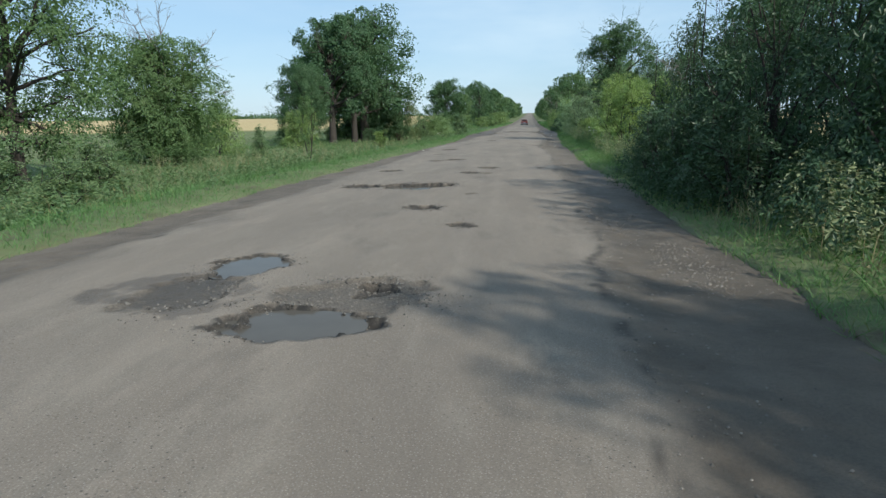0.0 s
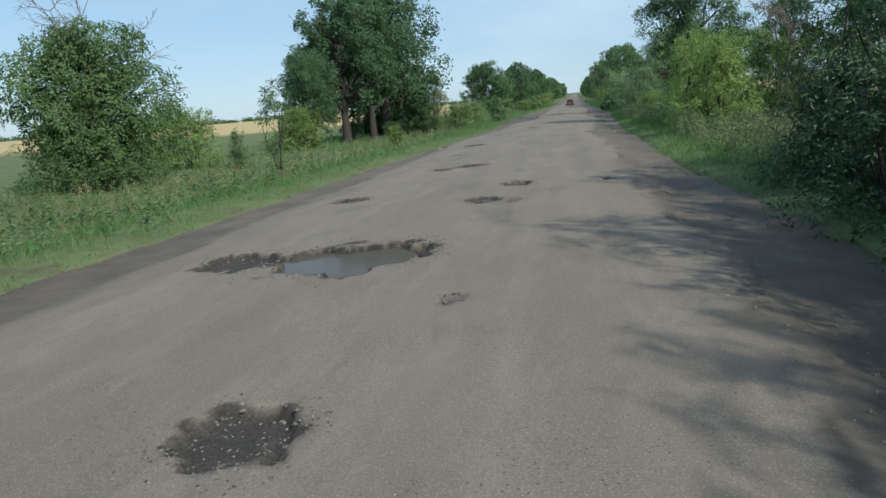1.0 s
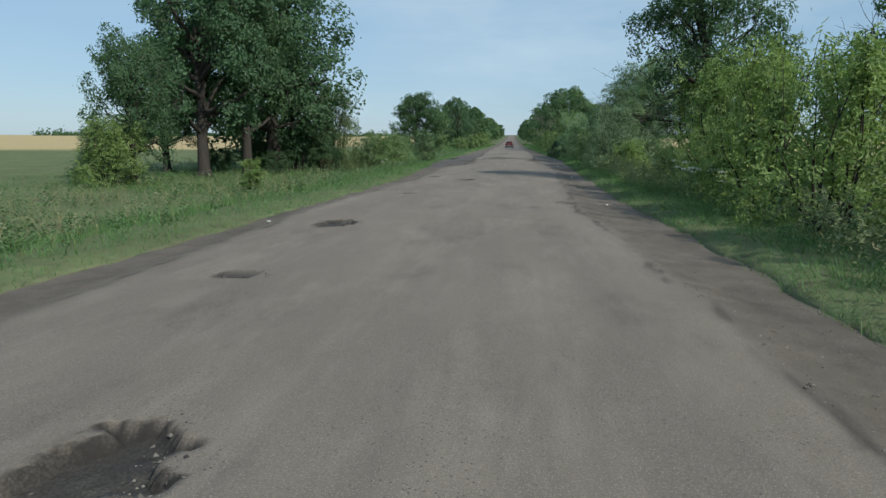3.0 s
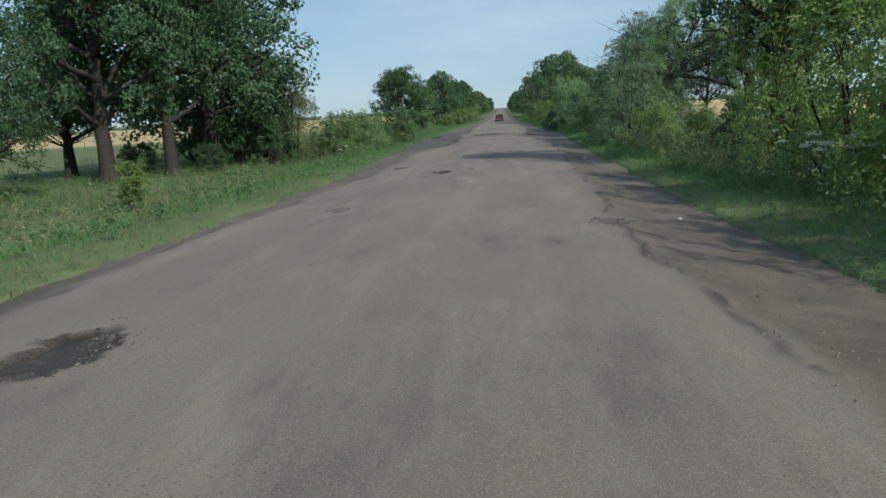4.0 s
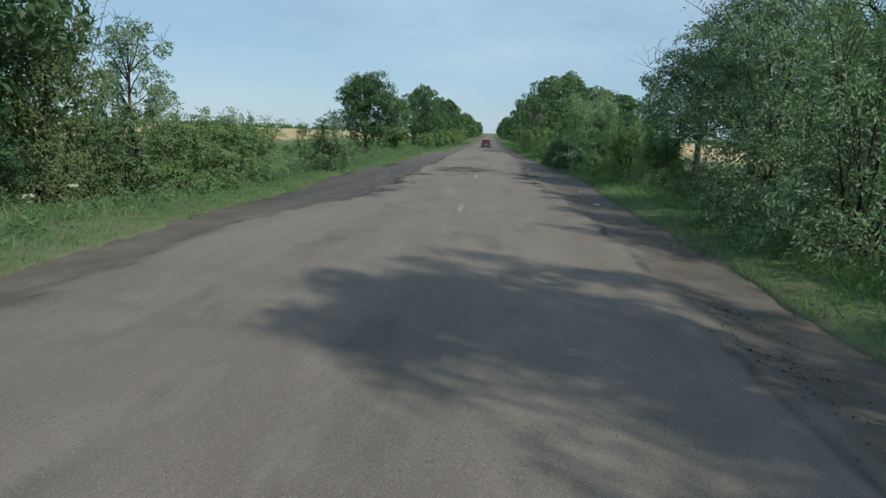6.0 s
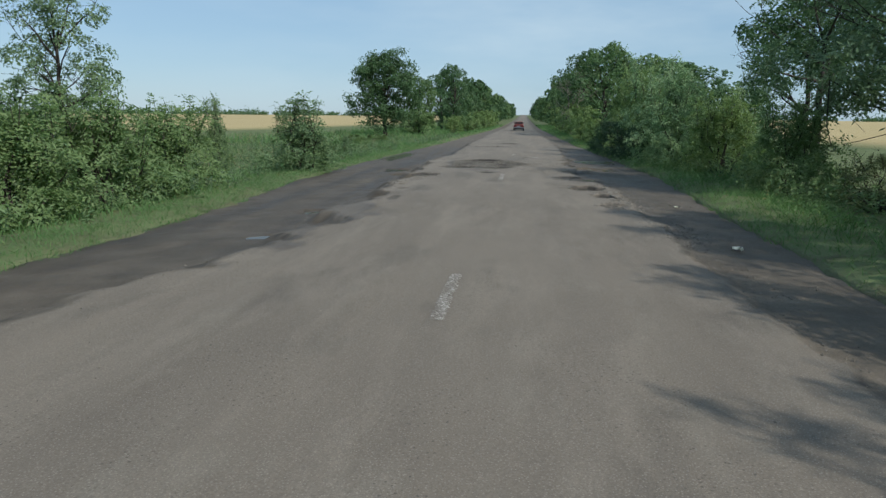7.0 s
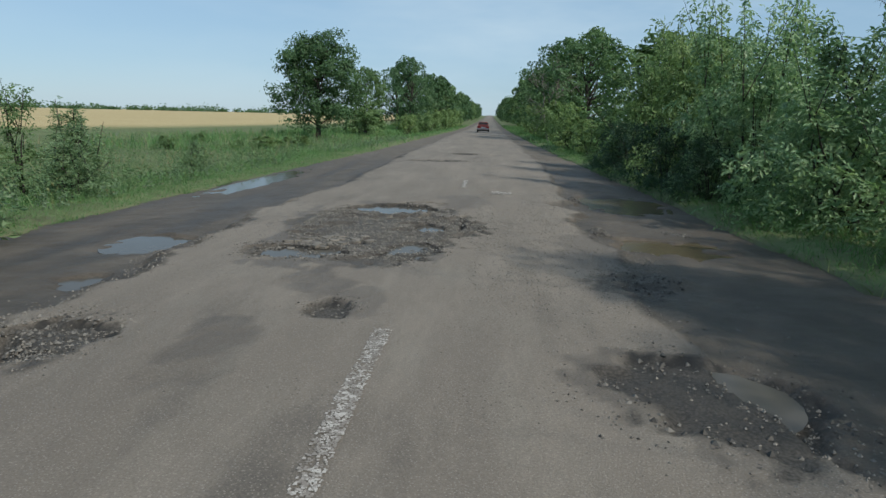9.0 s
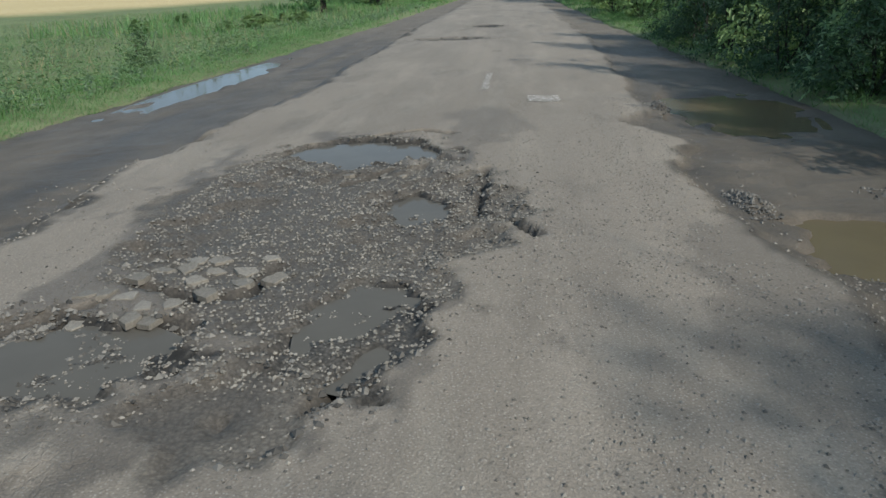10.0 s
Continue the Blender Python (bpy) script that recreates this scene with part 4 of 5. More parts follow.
# the overgrown right side
for x, y, turn, wide in ((4.0, 9.2, 0, 1.0), (3.85, 11.6, 130, 1.05), (3.8, 14.0, 250, 1.1), (4.1, 16.6, 60, 1.0)):
    plant("bush", BUSH_LOW, x, y, turn, wide, 1.0, "low dark bush spreading over the shoulder's edge", "bush", "dark roadside bushes", SHRUB)
for x, y, turn, wide, tall in ((5.5, 6.6, 0, 1.05, 1.3), (5.0, 10.5, 70, 1.15, 1.28), (5.1, 15.9, 150, 1.0, 1.18), (7.2, 17.0, 220, 1.1, 1.35), (8.5, 11.0, 10, 1.2, 1.75), (8.1, 8.0, 80, 1.2, 1.6), (8.0, 14.2, 160, 1.2, 1.55), (6.0, -3.4, 40, 1.2, 1.3)):
    plant("bush", BUSH_BACK if x > 8 or y < 2 else BUSH_NEAR, x, y, turn, wide, tall, "dense dark green bush overhanging the road shoulder", "bush", "dark roadside bushes", SHRUB)
for x, y, turn, wide, tall in ((5.7, 33.4, 0, 0.95, 0.95), (8.6, 35.5, 120, 0.9, 1.05), (5.9, 37.4, 200, 0.95, 1.1), (6.3, 40.9, 300, 1.0, 1.12), (7.0, 46.3, 30, 0.85, 1.3)):
    plant("bush", BUSH_LIME, x, y, turn, wide, tall, "bright yellow-green bush lit by the sun", "bush", "yellow-green bushes", SHRUB)
for x, y, turn, wide, tall in ((5.0, 55.6, 40, 0.85, 0.95), (5.2, 58.4, 190, 0.95, 1.0), (7.3, 60.8, 260, 1.15, 1.1)):
    plant("bush", BUSH_SILVER, x, y, turn, wide, tall, "big silvery green bush with narrow leaves", "bush", "silvery roadside bushes", SHRUB)
plant("bush", BUSH_LIME, 5.3, 52.8, 0, 0.6, 0.46, "low light green bush under a leaning tree", "bush", "yellow-green bushes", SHRUB)
for x, y, turn, wide, tall in ((-16.6, 35.0, 20, 0.84, 0.74), (-19.2, 36.6, 140, 0.7, 0.7), (-15.5, 45.4, 260, 0.85, 0.72)):
    plant("bush", BUSH_LIME, x, y, turn, wide, tall, "sunlit light green bush in the tall grass of the verge", "bush", "light green bushes", SHRUB)
for x, y, turn, wide, tall in ((-8.8, 65.6, 20, 0.95, 0.72), (-8.7, 68.2, 140, 0.92, 0.72), (-8.6, 70.7, 250, 0.88, 0.66)):
    plant("bush", BUSH_ELDER_DEEP, x, y, turn, wide, tall, "dense green bush with upright leafy shoots in the grass", "bush", "light green bushes", SHRUB)
for x, y, turn, wide, tall, proto in ((7.4, 54.6, 20, 0.52, 0.5, BUSH_ELDER_DEEP), (9.2, 56.4, 140, 0.62, 0.58, BUSH_DARK), (11.4, 55.6, 30, 0.75, 0.62, BUSH_DARK), (10.3, 52.4, 130, 0.75, 0.5, BUSH_DARK), (12.6, 60.0, 220, 0.9, 0.7, BUSH_DARK)):
    plant("bush", proto, x, y, turn, wide, tall, "leafy green undergrowth round the trunk of a leaning tree", "bush", "undergrowth", SHRUB)
for x, y, turn, wide, tall, proto in ((6.4, 71.6, 0, 0.75, 0.66, BUSH_ELDER_DEEP), (6.0, 76.4, 100, 0.8, 0.72, BUSH_ELDER_DEEP), (5.6, 79.8, 200, 0.95, 0.84, BUSH_ELDER), (5.7, 83.6, 300, 0.98, 1.12, BUSH_ELDER_WIDE), (5.7, 87.5, 30, 1.0, 1.2, BUSH_ELDER_DEEP), (5.6, 91.8, 130, 1.0, 1.15, BUSH_ELDER_DEEP),
                                      (8.6, 83.0, 160, 0.85, 0.9, BUSH_ELDER_WIDE), (8.0, 92.0, 70, 1.2, 1.05, BUSH_BACK), (8.4, 86.6, 250, 1.1, 0.85, BUSH_BACK)):
    plant("bush", proto, x, y, turn, wide, tall, "tall green bush with pale compound leaves over the muddy shoulder", "bush", "green bushes over the puddles", SHRUB)
for x, y, turn, wide, tall in ((4.55, 83.0, 20, 0.85, 0.75), (4.45, 85.4, 130, 0.95, 0.85), (4.4, 88.0, 240, 0.95, 0.9), (4.4, 90.6, 40, 1.0, 0.9), (4.5, 93.4, 170, 1.0, 0.9)):
    plant("bush", BUSH_LOW, x, y, turn, wide, tall, "low dark leafy bush hanging over the muddy shoulder", "bush", "green bushes over the puddles", SHRUB)
for x, y, turn, wide, tall in ((7.4, 66.0, 0, 0.6, 0.3), (7.0, 68.6, 80, 0.6, 0.32), (7.6, 22.0, 30, 0.9, 0.6), (8.0, 26.5, 200, 1.0, 0.85), (8.0, 30.4, 60, 0.8, 0.6), (6.4, 48.0, 120, 0.6, 0.32)):
    plant("bush", BUSH_OLIVE, x, y, turn, wide, tall, "low olive bush with yellowing leaves", "bush", "olive bushes", SHRUB)
for x, y, turn, wide, tall in ((11.0, 83.5, 0, 0.9, 0.8), (9.5, 25.5, 110, 1.0, 0.8), (14.5, 45.0, 60, 1.1, 0.9), (12.5, 33.0, 10, 1.0, 0.95), (9.0, 36.8, 300, 0.62, 0.66), (13.0, 66.5, 220, 0.95, 0.78), (9.3, 77.8, 160, 0.92, 0.78), (9.9, 63.2, 90, 0.6, 0.66)):
    plant("tree", TREE_OPEN, x, y, turn, wide, tall, "open-crowned tree with dark crooked branches", "tree", "trees behind the bushes")

plant("tree", TREE_TALL, 7.6, 46.4, 0, 0.84, 0.87, "tall dark open-crowned tree standing over the bushes", "tree", "trees behind the bushes")
plant("tree", TREE_WILLOW, 8.7, 69.6, 120, 1.05, 0.86, "tall silvery green tree with narrow leaves over the verge", "tree", "trees behind the bushes")
for x, y, turn, wide, tall in ((9.6, 6.0, 40, 0.62, 0.72), (9.4, 12.6, 130, 0.6, 0.68), (10.0, 16.8, 10, 0.55, 0.64)):
    plant("tree", MID_A, x, y, turn, wide, tall, "tall dark green tree behind the roadside bushes", "tree", "trees behind the bushes")
plant("tree", TREE_A, 7.8, -2.8, 40, 0.5, 0.74, "broad green tree that shades the road shoulder", "tree", "trees behind the bushes")
for x, y, turn, wide, tall in ((13.0, 50.0, 90, 1.0, 0.5), (13.5, 62.5, 180, 0.9, 0.5)):
    plant("bush", BUSH_BACK, x, y, turn, wide, tall, "dense dark green bush at the edge of the field", "bush", "dark roadside bushes", SHRUB)

# the tree with a bent limb
rng = np.random.default_rng(41)
wood = Wood()
trunk = wood.branch(rng, (0, 0, -0.2), (0.2, 0.4, 5.6), 0.17, 0.07, 0.09, 9, 8)
bent = wood.branch(rng, trunk[3], (-3.6, -1.3, 3.0), 0.1, 0.035, 0.09, 9, 7, 0.3)
bent2 = wood.branch(rng, trunk[4], (-3.0, 0.6, 4.3), 0.08, 0.03, 0.1, 8, 6, 0.4)
bent3 = wood.branch(rng, trunk[5], (-2.2, -1.6, 5.4), 0.07, 0.025, 0.12, 8, 6, 0.3)
lobes = [(np.array(c), r) for c, r in (((0.4, 0.6, 5.6), 1.1), ((-4.4, -1.2, 3.5), 0.8), ((-3.4, 0.8, 4.9), 0.9), ((-3.8, 1.6, 4.6), 0.8), ((-2.4, -1.6, 5.7), 0.9), ((-3.4, -1.3, 5.2), 1.0), ((-3.2, -0.3, 5.9), 0.9), ((-1.6, -0.8, 6.1), 0.9), ((1.4, 1.2, 4.8), 1.1), ((0.8, -1.0, 5.0), 1.0), ((1.6, 2.4, 3.6), 1.1), ((2.2, -0.4, 3.6), 1.0), ((-1.4, 0.6, 4.8), 0.8), ((-2.6, 0.2, 4.0), 0.8), ((-1.2, -1.0, 3.8), 0.7), ((0.3, -1.2, 3.2), 0.8), ((0.9, 0.6, 2.6), 0.8), ((-0.8, 1.6, 3.2), 0.9), ((1.4, -1.2, 1.6), 0.8), ((-0.6, -1.3, 1.9), 0.7), ((0.7, -1.6, 2.5), 0.8), ((-1.0, -1.9, 4.7), 0.8))]
for c, r in lobes:
    limb = wood.branch(rng, (trunk if c[0] > -1 else bent3 if c[1] < -1.4 else bent2 if c[2] > 4.6 else bent)[rng.integers(5, 8)], c, 0.05, 0.02, 0.08, 6, 6)
    for _ in range(9):
        wood.branch(rng, limb[rng.integers(2, 6)], c + rng.normal(0, 0.7, 3) * r, 0.018, 0.006, 0.12, 4, 4)
for _ in range(26):
    b = (bent, bent2, bent3)[rng.integers(0, 3)][rng.integers(3, 8)]
    bare_twigs(wood, rng, b, rng.normal(0, 0.6, 3) + [-0.3, 0, 0.3], rng.uniform(0.5, 1.0), 3, 0.02)
p, out = crown_points(rng, lobes, 27000, 0.5)
plant("tree", (wood.mesh("trunk", BARK), crown_mesh("crown", rng, p, out, 0.095, 0.043, LEAF_ELDER)), 11.0, 60.2, -10, 1.05, 0.98, "leaning tree with a thick bent dark limb", "tree", "trees behind the bushes")

# rows of trees that line the road ahead
plant("tree", TREE_ROUND, -15.6, 132.0, 200, 1.04, 0.94, "lone round-crowned dark tree at the field's edge", "tree", "trees beside the road")
rng = np.random.default_rng(51)
plant("bush", MID_B, -14.4, 150.0, 0, 0.68, 0.8, "rounded dull green bush beside a tree", "bush", "far roadside bushes")
for k in range(26):
    y = 178 + k * 15 + k * k * 0.25 + rng.uniform(-5, 5)
    x = -13.2 - rng.uniform(-2, 4.0)
    plant("tree", ((FAR_A, FAR_B) if y > 215 else (MID_A, MID_B))[k % 3 == 2], x, y, rng.uniform(0, 360), rng.uniform(0.85, 1.25), rng.uniform(1.05, 1.3), "far green tree in the row along the road", "tree", "row of trees on the far left side")
for k in range(30):
    y = 97 + k * 13 + k * k * 0.25 + rng.uniform(-4, 4)
    x = 9.3 + rng.uniform(-1.2, 2.5)
    tall = np.interp(y, [95, 125, 140], [0.56, 0.78, 1.02]) * rng.uniform(0.9, 1.18)
    plant("tree", ((FAR_A, FAR_B) if y > 185 else (MID_A, MID_B))[k % 2], x, y, rng.uniform(0, 360), rng.uniform(0.75, 1.1), tall, "far green tree in the row along the road", "tree", "row of trees on the far right side")
for x, y, wide, tall in ((4.9, 101, 0.6, 0.45), (4.6, 106, 0.6, 0.55), (5.0, 112, 0.8, 0.75), (5.4, 119, 0.9, 0.9), (5.6, 127, 1.0, 1.0), (-10.5, 158, 1.0, 0.8), (-13.6, 147, 1.2, 1.0), (-16.4, 152, 1.2, 1.0), (-9.5, 170, 1.2, 0.9), (5.8, 137, 1.0, 1.0), (-9.5, 186, 1.3, 1.1), (6.0, 150, 1.1, 1.1), (-9.0, 205, 1.4, 1.2), (6.0, 165, 1.2, 1.1), (-9, 226, 1.5, 1.3)):
    plant("bush", FAR_BUSH, x, y, x * 40, wide, tall, "low yellow-green bush at the road's edge", "bush", "far roadside bushes", SHRUB)

# woods along the horizon
rng = np.random.default_rng(61)
cl = []
for k in range(1500):
    a = rng.uniform(-1.25, 1.25)
    d = rng.uniform(1150, 1250)
    if math.sin(a * 23.0 + 1.0) + 0.6 * math.sin(a * 61.0) < -1.05 or abs(a) < 0.03:
        continue
    x, y = d * math.sin(a), d * math.cos(a)
    s = rng.uniform(2.0, 5.0) * (0.5 + 1.1 * float(vnoise(np.array([a * 70.0]), np.array([0.5]), 19)[0]))
    m = 22
    p = rng.normal(0, 1, (m, 3)) * [s * 0.8, s * 0.8, s * 0.6] + [x, y, land(x, y) + s * 0.55]
    cl.append(p)
p = np.concatenate(cl)
woods = new("far_woods", leaf_mesh("far_woods", rng, p, np.zeros_like(p), 3.0, 2.6, LEAF_DARK))
tagged(woods, "thin line of dark woods along the horizon", "woods", kind="stuff")


# ---- grass and weeds ----
def blades(name, rng, x, y, h, w, lean, material, per, spread, label, category, simple=False):
    """Tufts of per blades at every place."""
    n = len(x) * per
    bx = np.repeat(x, per) + rng.normal(0, 1, n) * spread
    by = np.repeat(y, per) + rng.normal(0, 1, n) * spread
    bz = ground_z(bx, by) - 0.03
    hh = np.repeat(h, per) * rng.uniform(0.45, 1.15, n)
    a = rng.uniform(0, 6.28, n)
    ww = w * rng.uniform(0.6, 1.3, n) * (hh / 0.3) ** 0.5
    side = np.stack([np.cos(a), np.sin(a), a * 0], 1) * ww[:, None]
    tip = rng.normal(0, 1, (n, 2)) * (lean * hh)[:, None]
    b = np.stack([bx, by, bz], 1)
    mid = b + np.stack([tip[:, 0] * 0.3, tip[:, 1] * 0.3, hh * 0.6], 1)
    t = b + np.stack([tip[:, 0], tip[:, 1], hh], 1)
    v = np.stack([b - side, b + side, mid + side * 0.7, t, mid - side * 0.7], 1).reshape(-1, 3)
    if simple:
        v = np.stack([b - side, b + side, t], 1).reshape(-1, 3)
        return tagged(new(name, mesh(name, v, np.arange(3 * n).reshape(-1, 3), material)), label, category, kind="stuff")
    k = np.arange(n) * 5
    f4 = np.stack([k, k + 1, k + 2, k + 4], 1)
    f3 = np.stack([k + 4, k + 2, k + 3], 1)
    ob = new(name, mesh(name, v, [f4, f3], material))
    return tagged(ob, label, category, kind="stuff")


def strew(rng, n, x0, x1, y0, y1):
    return rng.uniform(x0, x1, n), rng.uniform(y0, y1, n)


rng = np.random.default_rng(71)
# left verge: short at the edge, taller behind
u, y = strew(rng, 8500, 0, 1, 0, 108)
x = left_grass(y) + 0.12 - 4.4 * u**1.3
blades("grass", rng, x, y, 0.07 + 0.22 * np.clip(u * 1.4, 0, 1) * (0.5 + vnoise(x, y, 3)), 0.0095, 0.75, GRASS, 5, 0.09, "fresh green grass of the verge, taller towards the field", "grass")
u, y = strew(rng, 6200, 0, 1, 3, 112)
x = left_grass(y) - 3.2 - 15 * u
blades("grass", rng, x, y, 0.12 + 0.24 * vnoise(x * 0.7, y * 0.7, 4), 0.009, 1.1, GRASS, 7, 0.18, "tall green meadow grass behind the verge", "grass", True)
u, y = strew(rng, 2600, 0, 1, 43, 68)
x = left_grass(y) - 3.0 - 10 * u
blades("grass", rng, x, y, 0.16 + 0.22 * vnoise(x * 0.7, y * 0.7, 24), 0.009, 1.0, GRASS, 7, 0.16, "shaded green grass under the large trees", "grass", True)
u, y = strew(rng, 5200, 0, 1, 72, 135)
x = left_grass(y) - 1.2 - 26 * u
blades("grass", rng, x, y, 0.14 + 0.3 * vnoise(x * 0.4, y * 0.4, 14), 0.01, 1.25, MEADOW, 6, 0.24, "high green and straw-coloured grass at the field's edge", "grass", True)
u, y = strew(rng, 260, 0, 1, 72, 130)
x = left_grass(y) - 3.0 - 18 * u
blades("dry_grass", rng, x, y, 0.6 + 0.35 * vnoise(x * 0.5, y * 0.5, 15), 0.01, 0.3, DRY, 4, 0.2, "straw-coloured seed heads over the meadow", "grass", True)
u, y = strew(rng, 5000, 0, 1, 105, 260)
x = left_grass(y) + 0.2 - 18 * u
blades("grass", rng, x, y, 0.3 + 0.5 * u, 0.03, 0.3, GRASS, 4, 0.25, "distant green grass along the road", "grass", True)
# short turf that creeps onto the shoulders
u, y = strew(rng, 9000, 0, 1, 0, 108)
x = left_grass(y) + 0.22 - 1.5 * u
blades("turf", rng, x, y, 0.045 + 0.07 * rng.random(9000), 0.007, 1.1, GRASS, 6, 0.07, "short green turf along the dirt shoulder", "grass", True)
u, y = strew(rng, 5000, 0, 1, 58, 100)
x = left_grass(y) + 0.2 - 1.3 * u
blades("turf", rng, x, y, 0.05 + 0.1 * rng.random(5000), 0.0075, 1.0, GRASS, 6, 0.08, "short green turf along the dirt shoulder", "grass", True)
# right verge
u, y = strew(rng, 12500, 0, 1, -1, 108)
x = right_grass(y) - 0.25 + 2.4 * u**1.4
blades("grass", rng, x, y, 0.07 + 0.2 * np.clip(u * 1.5, 0, 1) * (0.5 + vnoise(x, y, 3)), 0.008, 0.8, GRASS, 5, 0.09, "green grass at the foot of the bushes", "grass", True)
u, y = strew(rng, 3000, 0, 1, 105, 260)
x = right_grass(y) - 0.2 + 6 * u
blades("grass", rng, x, y, 0.25 + 0.5 * u, 0.03, 0.3, GRASS, 4, 0.2, "distant green grass along the road", "grass", True)
# pale dry stalks
u, y = strew(rng, 60, 0, 1, 3, 13)
x = right_grass(y) + 0.5 + 2.0 * u
blades("dry_grass", rng, x, y, 0.3 + 0.35 * vnoise(x, y, 6), 0.004, 0.45, DRY, 7, 0.1, "pale dry grass stalks before the bushes", "grass")


def weeds(name, rng, x, y, h, leaf, length, label, per=16):
    """Leafy weeds: a stem with leaves all the way up."""
    n = len(x)
    z = ground_z(x, y)
    u = rng.uniform(0.1, 1.0, (n, per))
    a = rng.uniform(0, 6.28, (n, per))
    r = (0.22 * h)[:, None] * (1.1 - u) * rng.uniform(0.3, 1, (n, per)) + 0.02
    p = np.stack([x[:, None] + np.cos(a) * r, y[:, None] + np.sin(a) * r, z[:, None] + u * h[:, None]], -1).reshape(-1, 3)
    out = np.stack([np.cos(a), np.sin(a), a * 0 + 0.5], -1).reshape(-1, 3) * 1.6
    ob = new(name, leaf_mesh(name, rng, p, out, length, length * 0.4, leaf, 0.2))
    return tagged(ob, label, "weeds", kind="stuff")


u, y = strew(rng, 1900, 0, 1, 2, 108)
x = left_grass(y) - 0.9 - 11 * u**1.2
weeds("weeds", rng, x, y, 0.16 + 0.25 * step(66, 76, y) + 0.5 * vnoise(x * 0.6, y * 0.6, 8), WEED, 0.1, "leafy green weeds scattered through the verge", 18)
u, y = strew(rng, 380, 0, 1, 3, 30)
x = left_grass(y) - 1.7 - 7 * u
weeds("weeds", rng, x, y, 0.18 + 0.42 * vnoise(x * 0.5, y * 0.5, 18), WEED, 0.1, "high leafy green weeds below the bushes", 26)
u, y = strew(rng, 320, 0, 1, 20, 50)
x = left_grass(y) - 1.9 - 8 * u
weeds("weeds", rng, x, y, 0.2 + 0.6 * vnoise(x * 0.7, y * 0.7, 38), WEED_PALE, 0.07, "pale grey-green flowering weeds in the tall grass", 26)
u, y = strew(rng, 500, 0, 1, 10, 60)
x = left_grass(y) - 1.5 - 9 * u
blades("dry_grass", rng, x, y, 0.35 + 0.4 * vnoise(x * 0.6, y * 0.6, 39), 0.005, 0.4, DRY, 5, 0.15, "pale seeding stalks in the tall grass", "grass", True)
u, y = strew(rng, 2700, 0, 1, 68, 128)
x = left_grass(y) - 0.7 - 20 * u**1.3
thick = vnoise(x * 0.55, y * 0.45, 17) > 0.4
weeds("weeds", rng, x[thick], y[thick], 0.15 + 0.5 * vnoise(x * 0.8, y * 0.7, 16)[thick] * np.clip(0.4 + 2 * u[thick], 0, 1), WEED_GREY, 0.085, "grey-green broad-leaved weeds in patches over the meadow", 18)
u, y = strew(rng, 1100, 0, 1, 0, 108)
x = right_grass(y) + 0.9 + 2.2 * u
weeds("weeds", rng, x, y, 0.3 + 0.65 * vnoise(x, y, 9), WEED, 0.085, "leafy green weeds under the bushes", 26)


u, y = strew(rng, 420, 0, 1, 17, 32)
x = right_grass(y) + 0.9 + 3.0 * u
weeds("weeds", rng, x, y, 0.4 + 0.7 * vnoise(x * 0.8, y * 0.8, 28), WEED_PALE, 0.075, "pale flowering weeds on the open verge", 26)
u, y = strew(rng, 420, 0, 1, 41, 54)
x = right_grass(y) + 0.9 + 3.4 * u
weeds("weeds", rng, x, y, 0.35 + 0.6 * vnoise(x * 0.8, y * 0.8, 29), WEED_PALE, 0.07, "pale flowering weeds on the open verge", 26)
u, y = strew(rng, 60, 0, 1, 2.5, 8)
x = right_grass(y) + 0.6 + 1.4 * u
weeds("weeds", rng, x, y, 0.6 + 0.6 * vnoise(x * 0.8, y * 0.8, 30), WEED_PALE, 0.08, "tall pale weeds before the dark bushes", 30)
rust = rng.uniform(-0.35, 0.35, (2, 9))
weeds("dry_weeds", rng, -11.0 + rust[0], 59.9 + 0.4 * rust[1], 0.7 + rng.uniform(0, 0.4, 9), RUST, 0.07, "rust-brown withered weeds before a bush", 26)


def umbels(x0, x1, y0, y1, n, tall, seed):
    """White flower heads on thin stems, one plant each."""
    rng = np.random.default_rng(seed)
    for _ in range(n):
        wood, pet = Wood(), []
        x, y = rng.uniform(x0, x1), rng.uniform(y0, y1)
        t = np.array([rng.normal(0, 0.06), rng.normal(0, 0.06), tall * rng.uniform(0.75, 1.1)])
        wood.branch(rng, (0, 0, -0.03), t, 0.007, 0.003, 0.03, 4, 4)
        for _ in range(9):
            e = t + np.r_[rng.normal(0, 0.042, 2), 0.02]
            wood.branch(rng, t - [0, 0, 0.06], e, 0.002, 0.0015, 0.02, 2, 3)
            pet.append(e + rng.normal(0, 1, (7, 3)) * [0.012, 0.012, 0.011])
        ob = tagged(new("wildflower"), "white umbel wildflower on a thin green stem", "wildflower", "white wildflowers")
        ob.matrix_basis = pose(x, y, land(x, y))
        part("stalk", wood.mesh("stalk", WEED), None, ob)
        p = np.concatenate(pet)
        part("blossom", leaf_mesh("blossom", rng, p, np.zeros_like(p), 0.03, 0.025, PETAL), None, ob, "flat white flower head")


umbels(4.1, 4.9, 37.6, 39.4, 16, 0.95, 81)
umbels(4.4, 5.0, 36.2, 37.2, 4, 0.8, 82)
umbels(-8.0, -6.4, 52.0, 58.0, 2, 0.5, 84)


# ---- standing water ----
def surface(x, y):
    z, *_ = road_surface(np.atleast_1d(float(x)), np.atleast_1d(float(y)))
    return float(z[0])


